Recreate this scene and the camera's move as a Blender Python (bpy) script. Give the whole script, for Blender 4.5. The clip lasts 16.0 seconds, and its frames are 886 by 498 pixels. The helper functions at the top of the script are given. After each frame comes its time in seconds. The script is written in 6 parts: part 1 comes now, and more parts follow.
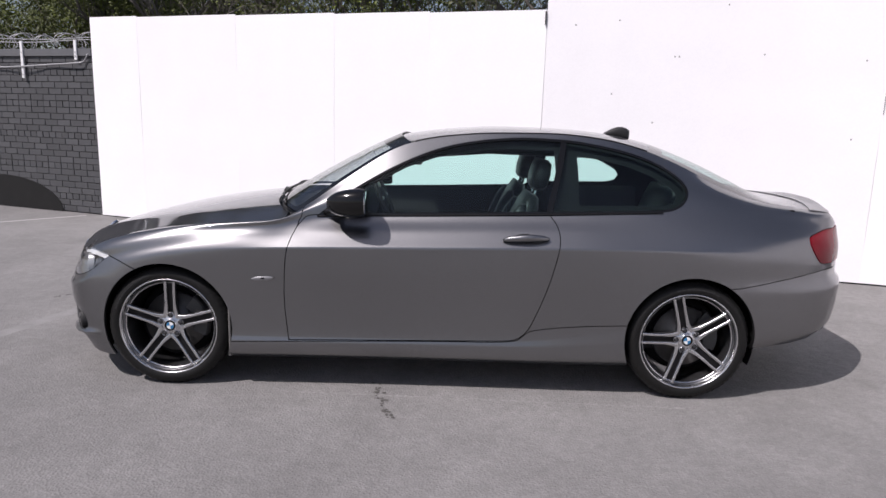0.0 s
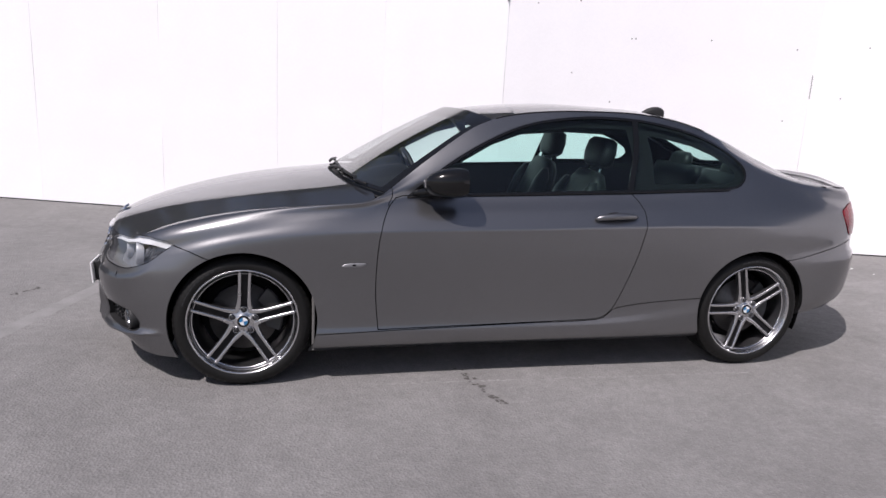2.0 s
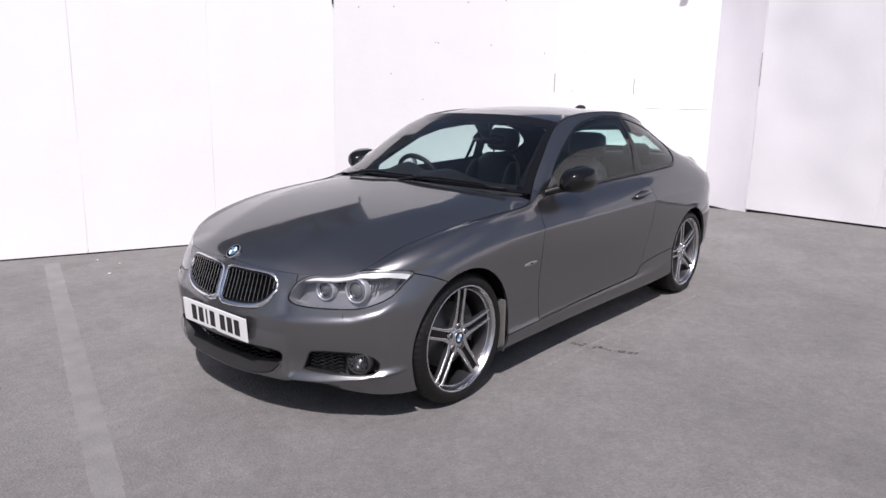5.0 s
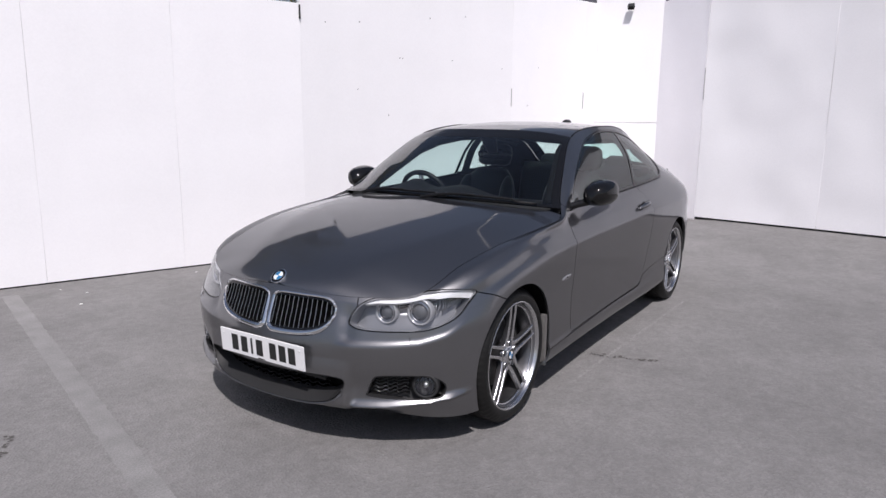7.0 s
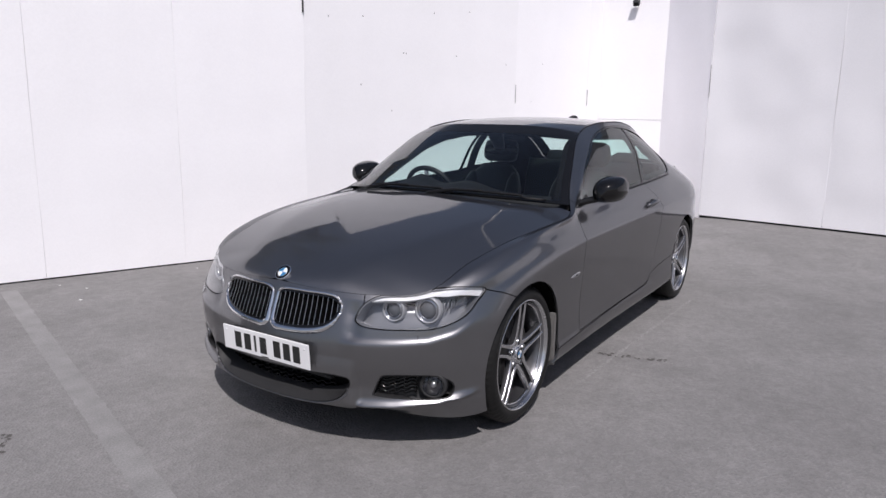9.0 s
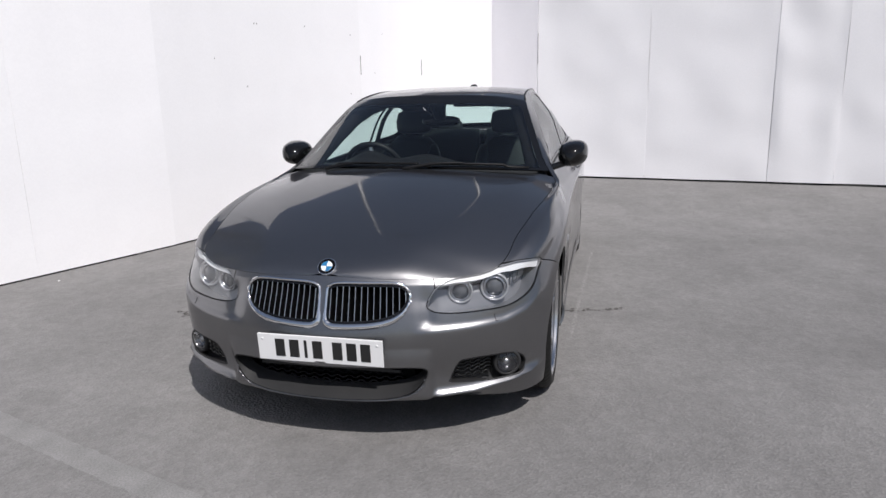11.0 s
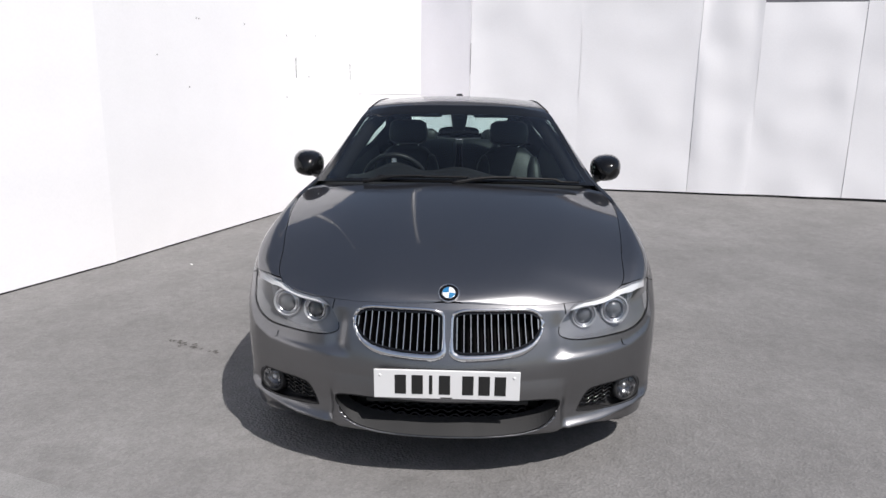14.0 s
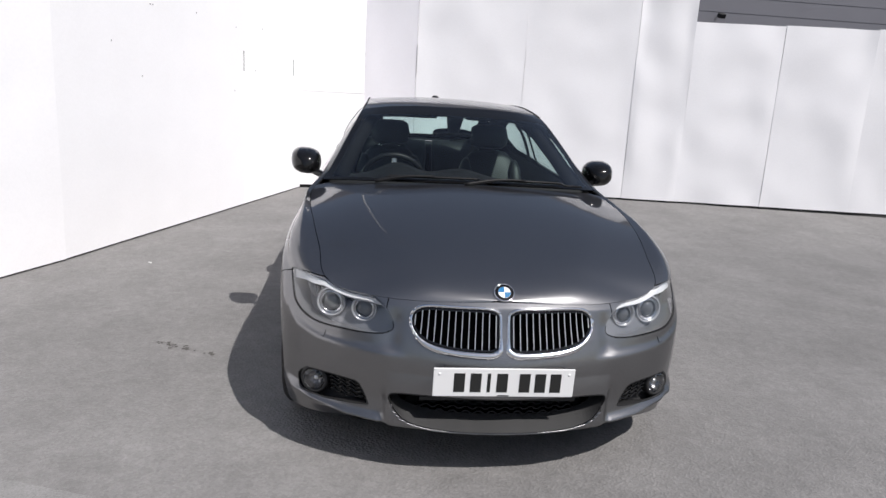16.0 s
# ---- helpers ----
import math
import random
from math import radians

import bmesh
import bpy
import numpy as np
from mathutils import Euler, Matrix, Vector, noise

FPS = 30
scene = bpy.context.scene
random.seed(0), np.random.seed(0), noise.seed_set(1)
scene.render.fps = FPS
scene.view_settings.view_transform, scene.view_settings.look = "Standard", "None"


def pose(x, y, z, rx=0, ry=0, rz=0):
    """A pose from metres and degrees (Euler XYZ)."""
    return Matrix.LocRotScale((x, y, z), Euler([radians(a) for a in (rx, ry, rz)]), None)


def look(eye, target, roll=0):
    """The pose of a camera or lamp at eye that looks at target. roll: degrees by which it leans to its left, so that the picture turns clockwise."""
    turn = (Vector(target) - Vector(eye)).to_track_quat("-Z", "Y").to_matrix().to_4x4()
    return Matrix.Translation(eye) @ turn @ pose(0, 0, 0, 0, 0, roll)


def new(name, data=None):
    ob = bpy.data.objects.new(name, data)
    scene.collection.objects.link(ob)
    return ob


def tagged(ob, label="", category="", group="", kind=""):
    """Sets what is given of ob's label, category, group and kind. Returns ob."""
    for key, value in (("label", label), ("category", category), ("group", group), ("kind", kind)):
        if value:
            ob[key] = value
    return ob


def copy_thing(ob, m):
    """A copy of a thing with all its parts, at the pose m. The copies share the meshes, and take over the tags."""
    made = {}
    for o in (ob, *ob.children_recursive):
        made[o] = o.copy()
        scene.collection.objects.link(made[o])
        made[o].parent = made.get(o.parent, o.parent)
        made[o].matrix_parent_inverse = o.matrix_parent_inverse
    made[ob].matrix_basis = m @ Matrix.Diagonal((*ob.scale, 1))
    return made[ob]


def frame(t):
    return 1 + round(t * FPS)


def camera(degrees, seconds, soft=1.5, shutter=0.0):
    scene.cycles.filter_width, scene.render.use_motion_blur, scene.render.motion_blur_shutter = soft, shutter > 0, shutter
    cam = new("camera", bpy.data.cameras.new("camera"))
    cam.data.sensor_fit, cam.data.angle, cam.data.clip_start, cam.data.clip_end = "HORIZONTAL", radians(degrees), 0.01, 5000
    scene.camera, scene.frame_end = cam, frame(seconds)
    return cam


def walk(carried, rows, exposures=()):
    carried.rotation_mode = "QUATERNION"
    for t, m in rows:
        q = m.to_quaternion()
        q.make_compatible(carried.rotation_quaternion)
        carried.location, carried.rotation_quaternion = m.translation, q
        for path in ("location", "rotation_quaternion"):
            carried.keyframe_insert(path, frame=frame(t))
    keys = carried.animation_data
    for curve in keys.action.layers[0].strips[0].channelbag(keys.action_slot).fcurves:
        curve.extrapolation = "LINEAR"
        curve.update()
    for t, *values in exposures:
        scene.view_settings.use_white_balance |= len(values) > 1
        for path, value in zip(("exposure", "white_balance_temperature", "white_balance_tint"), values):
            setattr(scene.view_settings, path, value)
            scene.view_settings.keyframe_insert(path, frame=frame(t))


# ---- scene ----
import itertools
cam = camera(65.8, 16.0)
EXPOSURES = [(0.0, 0.15, 6350, 19), (5.0, 0.16, 6350, 19), (7.5, -0.03, 6250, 17), (9.0, -0.05, 6250, 17), (11.5, 0.08, 6330, 12), (12.5, 0.19, 6350, 12), (16.0, 0.17, 6350, 12)]
PATH = [
    (0, (0.076, -4.331, 1.465), (0.071, -2.368, 1.082), 1.6),
    (0.5, (0.018, -4.304, 1.455), (0.038, -2.345, 1.054), 3.1),
    (1, (-0.380, -4.274, 1.465), (-0.264, -2.315, 1.080), 3.1),
    (1.5, (-0.783, -4.184, 1.429), (-0.478, -2.252, 1.012), 4.2),
    (2, (-1.211, -4.073, 1.426), (-0.747, -2.177, 0.989), 3.0),
    (2.5, (-1.744, -4.013, 1.468), (-1.071, -2.182, 1.026), 1.6),
    (3, (-2.202, -3.793, 1.384), (-1.360, -2.028, 0.963), 0.3),
    (3.5, (-2.683, -3.549, 1.400), (-1.620, -1.901, 1.007), 2.4),
    (4, (-3.064, -3.320, 1.383), (-1.833, -1.806, 0.946), 2.5),
    (4.5, (-3.422, -3.014, 1.448), (-2.068, -1.607, 1.017), 1.8),
    (5, (-3.823, -2.770, 1.425), (-2.327, -1.511, 1.006), 1.1),
    (7.5, (-4.173, -2.210, 1.429), (-2.521, -1.147, 1.053), 0.6),
    (8, (-4.167, -2.209, 1.430), (-2.520, -1.138, 1.052), 0.6),
    (8.5, (-4.152, -2.192, 1.430), (-2.504, -1.124, 1.049), 0.8),
    (9, (-4.134, -2.168, 1.409), (-2.484, -1.105, 1.026), 0.9),
    (11.5, (-4.548, -0.663, 1.408), (-2.621, -0.386, 0.949), -0.8),
    (12, (-4.485, -0.315, 1.383), (-2.546, -0.152, 0.921), -0.3),
    (12.5, (-4.383, -0.121, 1.401), (-2.452, -0.035, 0.885), -0.7),
    (13, (-4.416, -0.053, 1.437), (-2.469, 0.025, 0.986), 0.7),
    (13.5, (-4.433, -0.046, 1.432), (-2.487, 0.009, 0.972), 0.7),
    (14, (-4.442, -0.045, 1.435), (-2.493, 0.011, 0.988), 0.8),
    (14.5, (-4.438, -0.033, 1.432), (-2.491, 0.018, 0.977), 1.1),
    (15, (-4.414, 0.044, 1.410), (-2.469, 0.062, 0.948), 2.1),
    (15.5, (-4.464, 0.295, 1.415), (-2.513, 0.209, 0.983), 2.2),
    (16, (-4.457, 0.516, 1.420), (-2.517, 0.291, 0.986), 3.3),
]
walk(cam, [(t, look(eye, target, roll)) for t, eye, target, roll in PATH], EXPOSURES)


# ---- world, sun, exposure ----
world = bpy.data.worlds.new("sky")
scene.world = world
world.use_nodes = True
wn, wl = world.node_tree.nodes, world.node_tree.links
sky = wn.new("ShaderNodeTexSky")
sky.sky_type, sky.sun_disc = "NISHITA", False
sky.dust_density = 1.5
SUN_DIR = Vector((-0.57, -0.46, 1.0)).normalized()
sky.sun_elevation = math.asin(SUN_DIR.z)
sky.sun_rotation = math.atan2(SUN_DIR.x, SUN_DIR.y)
haze = wn.new("ShaderNodeHueSaturation")                 # a hazy, paler sky
haze.inputs["Saturation"].default_value = 0.78
wl.new(sky.outputs["Color"], haze.inputs["Color"])
wl.new(haze.outputs["Color"], wn["Background"].inputs["Color"])
wn["Background"].inputs["Strength"].default_value = 0.078
sun = new("sun", bpy.data.lights.new("sun", "SUN"))
sun.data.energy, sun.data.angle, sun.data.color = 4.0, radians(0.6), (1.0, 0.96, 0.90)
sun.matrix_world = look(SUN_DIR * 30, (0, 0, 0))


# ---- helpers for meshes ----
def lerp_table(knots, values, a):
    """Smooth interpolation (monotone cubic) of a short table."""
    k, v, a = np.array(knots, float), np.array(values, float), np.asarray(a, float)
    h, d = np.diff(k), np.diff(v) / np.diff(k)
    m = np.zeros(len(k))
    m[0], m[-1] = d[0], d[-1]
    for i in range(1, len(k) - 1):
        if d[i - 1] * d[i] > 0:
            w1, w2 = 2 * h[i] + h[i - 1], h[i] + 2 * h[i - 1]
            m[i] = (w1 + w2) / (w1 / d[i - 1] + w2 / d[i])
    i = np.clip(np.searchsorted(k, a) - 1, 0, len(k) - 2)
    t = np.clip((a - k[i]) / h[i], 0, 1)
    return (v[i] * (1 + 2 * t) * (1 - t) ** 2 + h[i] * m[i] * t * (1 - t) ** 2
            + v[i + 1] * t * t * (3 - 2 * t) + h[i] * m[i + 1] * t * t * (t - 1))


def outline():
    """Half plan of the car at its widest, nose centre to tail centre, one point every 14 mm of arc."""
    th = np.linspace(0, 1, 1500) * math.pi / 2
    xf, yf = -1.3 - 0.865 * np.cos(th) ** (2 / 3.5), 0.886 * np.sin(th) ** 1.04
    xm = np.linspace(-1.3, 1.3, 1500)
    ym = 0.886 - 0.014 * np.clip(1 - ((xm + 0.2) / 1.1) ** 2, 0, 1) ** 2 + 0.004 * (0.5 - 0.5 * np.cos(math.pi * (xm + 1.3) / 2.6))
    xr, yr = 1.3 + 1.14 * np.cos(th[::-1]) ** 0.72, 0.89 * np.sin(th[::-1]) ** 0.76
    x, y = np.concatenate([xf, xm[1:-1], xr]), np.concatenate([yf, ym[1:-1], yr])
    d = np.concatenate([[0], np.cumsum(np.hypot(np.diff(x), np.diff(y)))])
    s = np.linspace(0, d[-1], int(d[-1] / 0.014))
    return s, np.interp(s, d, x), np.interp(s, d, y)


ARC, OX, OY = outline()
_tx, _ty = np.gradient(OX), np.gradient(OY)
_len = np.hypot(_tx, _ty)
INX, INY = _ty / _len, -_tx / _len          # inward normal of the plan


def soften(a, reach=4):
    """Evens out the joins between the knots of a table."""
    w = np.exp(-0.5 * (np.arange(-3 * reach, 3 * reach + 1) / reach) ** 2)
    return np.convolve(np.pad(a, 3 * reach, mode="edge"), w / w.sum(), mode="valid")


def level(ki, inset, kz, height):
    d, z = soften(lerp_table(ki, inset, ARC)), soften(lerp_table(kz, height, ARC))
    return np.stack([OX + INX * d, np.maximum(OY + INY * d, 0.0), z], 1)


# Lines that run round the car from the nose to the tail, from the bottom edge up.
BOTTOM = level((0, 0.5, 0.7, 0.85, 1.0, 1.75, 3.7, 4.5, 5.1, 5.8), (0.09, 0.09, 0.075, 0.045, 0.030, 0.055, 0.055, 0.05, 0.07, 0.10),
               (0, 0.5, 0.7, 1.0, 1.75, 3.7, 4.12, 4.5, 5.8), (0.185, 0.188, 0.168, 0.152, 0.165, 0.175, 0.20, 0.285, 0.33))
SKIRT = level((0, 0.7, 1.0, 1.75, 3.7, 4.5, 5.1, 5.8), (0.035, 0.030, 0.012, 0.014, 0.014, 0.015, 0.03, 0.05),
              (0, 0.5, 0.75, 1.0, 1.75, 3.7, 4.12, 4.5, 5.8), (0.21, 0.213, 0.228, 0.238, 0.20, 0.212, 0.25, 0.335, 0.38))
SILL = level((0, 0.7, 1.0, 1.75, 3.3, 3.8, 4.5, 5.1, 5.8), (0.03, 0.026, 0.006, 0.004, 0.004, 0.006, 0.004, 0.01, 0.02),
             (0, 0.7, 1.0, 1.75, 3.3, 3.8, 4.12, 4.5, 5.8), (0.30, 0.31, 0.32, 0.262, 0.27, 0.31, 0.38, 0.44, 0.46))
TUCK = level((0, 0.7, 1.0, 1.75, 3.2, 3.8, 4.5, 5.1, 5.8), (0.004, 0.010, 0.003, 0.012, 0.012, 0.010, 0.002, 0.004, 0.01),
             (0, 0.7, 1.0, 1.75, 3.2, 3.8, 4.12, 4.5, 5.8), (0.385, 0.40, 0.40, 0.295, 0.31, 0.40, 0.46, 0.52, 0.54))
LOWER = level((0, 0.7, 1.0, 1.75, 3.2, 3.8, 4.5, 5.1, 5.8), (0.0, 0.010, 0.002, 0.011, 0.011, 0.006, 0.0, 0.004, 0.01),
              (0, 0.7, 1.0, 1.75, 3.2, 4.12, 4.5, 5.8), (0.46, 0.475, 0.48, 0.45, 0.46, 0.55, 0.60, 0.61))
WAIST = level((0, 0.42, 0.7, 0.85, 1.0, 1.36, 1.75, 3.8, 4.5, 5.1, 5.8), (0.028, 0.028, 0.022, 0.014, 0.008, 0.002, 0.0, 0.0, 0.006, 0.026, 0.045),
              (0, 0.7, 1.0, 1.36, 1.75, 3.8, 4.5, 5.1, 5.8), (0.545, 0.56, 0.575, 0.61, 0.63, 0.66, 0.665, 0.655, 0.655))
CREASE = level((0, 0.42, 0.7, 0.85, 1.0, 1.2, 1.36, 1.75, 3.8, 4.5, 5.1, 5.8), (0.055, 0.052, 0.042, 0.035, 0.03, 0.014, 0.006, -0.003, -0.002, 0.010, 0.034, 0.052),
               (0, 0.7, 1.0, 1.2, 1.36, 1.75, 2.7, 3.8, 4.5, 5.8), (0.615, 0.612, 0.64, 0.69, 0.725, 0.765, 0.79, 0.815, 0.81, 0.80))
CREASE_TOP = level((0, 0.42, 0.7, 0.85, 1.0, 1.2, 1.36, 1.75, 2.1, 3.8, 4.5, 5.1, 5.8), (0.063, 0.060, 0.052, 0.048, 0.042, 0.031, 0.023, 0.030, 0.044, 0.050, 0.042, 0.050, 0.060),
                   (0, 0.7, 1.0, 1.2, 1.36, 1.75, 2.1, 2.7, 3.8, 4.5, 5.8), (0.64, 0.635, 0.675, 0.727, 0.762, 0.826, 0.846, 0.862, 0.887, 0.878, 0.865))
BELT = level((0, 0.42, 0.7, 0.85, 1.0, 1.2, 1.36, 1.57, 1.75, 1.93, 2.1, 2.5, 3.8, 4.3, 4.6, 4.9, 5.06, 5.2, 5.8), (0.073, 0.068, 0.066, 0.057, 0.054, 0.048, 0.046, 0.052, 0.054, 0.052, 0.094, 0.122, 0.124, 0.138, 0.136, 0.110, 0.078, 0.066, 0.078),
             (0, 0.7, 0.85, 1.0, 1.2, 1.36, 1.57, 1.75, 1.93, 2.1, 2.7, 3.35, 4.05, 4.5, 4.9, 5.8), (0.67, 0.655, 0.684, 0.732, 0.780, 0.815, 0.847, 0.865, 0.882, 0.912, 0.935, 0.957, 0.985, 0.972, 0.945, 0.925))
RAIL = level((0, 0.42, 0.7, 0.79, 0.85, 0.98, 1.08, 1.18, 1.28, 1.38, 1.57, 1.77, 1.97, 2.05, 2.3, 2.6, 2.8, 3.1, 3.9, 4.12, 4.35, 4.54, 4.72, 4.89, 5.06, 5.14, 5.3, 5.8), (0.085, 0.080, 0.088, 0.077, 0.105, 0.148, 0.158, 0.153, 0.144, 0.130, 0.101, 0.081, 0.068, 0.122, 0.213, 0.306, 0.336, 0.352, 0.388, 0.406, 0.386, 0.336, 0.280, 0.220, 0.130, 0.095, 0.110, 0.135),
             (0, 0.42, 0.7, 0.79, 0.85, 0.98, 1.08, 1.18, 1.28, 1.38, 1.57, 1.77, 1.97, 2.05, 2.3, 2.6, 2.8, 3.1, 3.4, 3.65, 3.9, 4.12, 4.35, 4.54, 4.64, 4.89, 5.06, 5.3, 5.8), (0.695, 0.68, 0.684, 0.710, 0.735, 0.774, 0.795, 0.815, 0.834, 0.851, 0.873, 0.890, 0.906, 0.952, 1.130, 1.310, 1.353, 1.377, 1.381, 1.362, 1.308, 1.226, 1.129, 1.068, 1.046, 1.016, 0.993, 0.980, 0.967))
# the band between belt and rail bows outward a little
_mid = 0.5 * (BELT + RAIL)
_lift = np.clip((RAIL[:, 2] - BELT[:, 2]) / 0.4, 0, 1)
MID = _mid + np.stack([np.zeros_like(_lift), 0.016 * _lift + 0.010, 0.012 + 0.010 * _lift], 1) * np.clip((ARC - 0.6) / 0.4, 0, 1)[:, None] * np.clip((5.3 - ARC) / 0.4, 0, 1)[:, None]
LINES = (BOTTOM, SKIRT, SILL, TUCK, LOWER, WAIST, CREASE, CREASE_TOP, BELT, MID, RAIL)


def nose_shape(g):
    """Sculpts the front apron: the middle stands proud of the corners, a lip runs under the fog lamps."""
    x, z = g[:, :, 0], g[:, :, 2]
    arc = np.repeat(ARC[:, None], g.shape[1], 1)
    step = 1 / (1 + np.exp(np.clip((arc - 0.437) / 0.006, -50, 50))) * np.clip((0.425 - z) / 0.10, 0, 1) * np.clip((z - 0.12) / 0.05, 0, 1)
    lip_z = np.interp(arc, (0.42, 0.60, 0.75, 0.92, 1.0), (0.218, 0.226, 0.240, 0.262, 0.275))
    over = z - lip_z
    lip = np.where(over > 0, np.clip(1 - over / 0.032, 0, 1) ** 1.6, np.exp(-(over / 0.006) ** 2)) * np.clip((arc - 0.43) / 0.03, 0, 1) * np.clip((1.0 - arc) / 0.12, 0, 1)
    # shelf under the head lamps, scoop between lamp and grille
    shelf_z = np.interp(arc, (0.34, 0.42, 0.60, 0.74, 0.86, 0.95), (0.490, 0.500, 0.506, 0.514, 0.543, 0.585))
    drop = shelf_z - z
    shelf = 1 / (1 + np.exp(np.clip(-drop / 0.0045, -50, 50))) * np.exp(-np.clip(drop, 0, 1) / 0.085) * np.clip((arc - 0.36) / 0.08, 0, 1) * np.clip((0.97 - arc) / 0.12, 0, 1)
    scoop = np.exp(-((arc - 0.425) / 0.032) ** 2) * np.clip((z - 0.50) / 0.03, 0, 1) * np.clip((0.66 - z) / 0.06, 0, 1)
    out = 0.027 * step + 0.026 * lip + 0.013 * shelf - 0.009 * scoop
    g[:, :, 0] -= INX[:, None] * out
    g[:, :, 1] = np.maximum(g[:, :, 1] - INY[:, None] * out, 0)
    return g


def side_grid(per=12):
    """Grid of the side surface: rows of points from the bottom line to the rail, with smooth joins through all lines."""
    P = np.stack(LINES, 1)                                     # arc, line, xyz
    chord = np.concatenate([np.zeros((len(P), 1)), np.cumsum(np.linalg.norm(np.diff(P, axis=1), axis=2) ** 0.6, axis=1)], 1)
    out = []
    n = P.shape[1]
    tan = np.zeros_like(P)
    for k in range(n):
        a, b = max(k - 1, 0), min(k + 1, n - 1)
        h = (chord[:, b] - chord[:, a])[:, None] + 1e-9
        if 0 < k < n - 1:
            h0, h1 = (chord[:, k] - chord[:, a])[:, None] + 1e-9, (chord[:, b] - chord[:, k])[:, None] + 1e-9
            tan[:, k] = ((P[:, k] - P[:, a]) / h0 * h1 + (P[:, b] - P[:, k]) / h1 * h0) / (h0 + h1)
        else:
            tan[:, k] = (P[:, b] - P[:, a]) / h
    # a sharp crease along the flank: the tangents break there
    sharp = (np.clip((ARC - 1.45) / 0.5, 0, 1) * np.clip((4.5 - ARC) / 0.5, 0, 1))[:, None]
    tin, tout = tan.copy(), tan.copy()
    k = 6
    tin[:, k] = tan[:, k] * (1 - sharp) + sharp * (P[:, k] - P[:, k - 1]) / (chord[:, k] - chord[:, k - 1])[:, None]
    tout[:, k] = tan[:, k] * (1 - sharp) + sharp * (P[:, k + 1] - P[:, k]) / (chord[:, k + 1] - chord[:, k])[:, None]
    for k in range(n - 1):
        h = (chord[:, k + 1] - chord[:, k])[:, None]
        for t in np.arange(per) / per:
            out.append(P[:, k] * (1 + 2 * t) * (1 - t) ** 2 + h * tout[:, k] * t * (1 - t) ** 2 + P[:, k + 1] * t * t * (3 - 2 * t) + h * tin[:, k + 1] * t * t * (t - 1))
    out.append(P[:, -1])
    return nose_shape(np.stack(out, 1))                                    # arc, row, xyz


ROOF_X, ROOF_Z = (-0.3, -0.1, 0.1, 0.45, 0.8, 1.1, 1.3), (1.325, 1.362, 1.389, 1.409, 1.402, 1.373, 1.33)
HOOD_X, HOOD_Z = (-2.085, -2.05, -1.95, -1.7, -1.35, -1.0, -0.7), (0.697, 0.721, 0.765, 0.836, 0.908, 0.964, 1.006)
BOOT_X, BOOT_Z = (1.6, 1.9, 2.1, 2.2, 2.285, 2.31), (1.085, 1.045, 1.024, 1.020, 1.030, 0.965)


def edge_of(x, lo, hi):
    """Half width and height of the rail where it passes x, between two arcs."""
    m = (ARC >= lo) & (ARC <= hi)
    rx, o = RAIL[m, 0], np.argsort(RAIL[m, 0])
    return np.interp(x, rx[o], RAIL[m, 1][o]), np.interp(x, rx[o], RAIL[m, 2][o])


def top_grid(xs, kx, kz, lo, hi, power=2.2, ny=48):
    """A crowned panel between the two rails: grid over x and across."""
    ye, ze = edge_of(xs, lo, hi)
    zc = np.maximum(lerp_table(kx, kz, xs), ze)
    v = np.linspace(-1, 1, ny * 2 + 1)
    y = ye[:, None] * v[None]
    z = zc[:, None] - (zc - ze)[:, None] * np.abs(v[None]) ** power
    return np.stack([np.repeat(xs[:, None], len(v), 1), y, z], 2)


def patch_grid(low, high, x_low, x_high, arcs, bow, nu=40, nv=60, power=2.0):
    """A curved pane: the middle runs from low to high, bowed outward; the side edges follow the rail from x_low to x_high."""
    u, v = np.linspace(0, 1, nu)[:, None], np.linspace(-1, 1, nv)[None]
    w = np.abs(v) ** power
    xe = x_low + (x_high - x_low) * u
    ye, ze = edge_of(xe[:, 0], *arcs)
    ye, ze = ye[:, None] - 0.004, ze[:, None] + 0.001
    xc, zc = low[0] + (high[0] - low[0]) * u, low[2] + (high[2] - low[2]) * u + bow * 4 * u * (1 - u)
    return np.stack([xc + (xe - xc) * w, ye * v, zc + (ze - zc) * w], 2)


# ---- materials ----
def nodes_of(name):
    m = bpy.data.materials.new(name)
    m.use_nodes = True
    t = m.node_tree
    return m, t.nodes, t.links, t.nodes["Principled BSDF"]


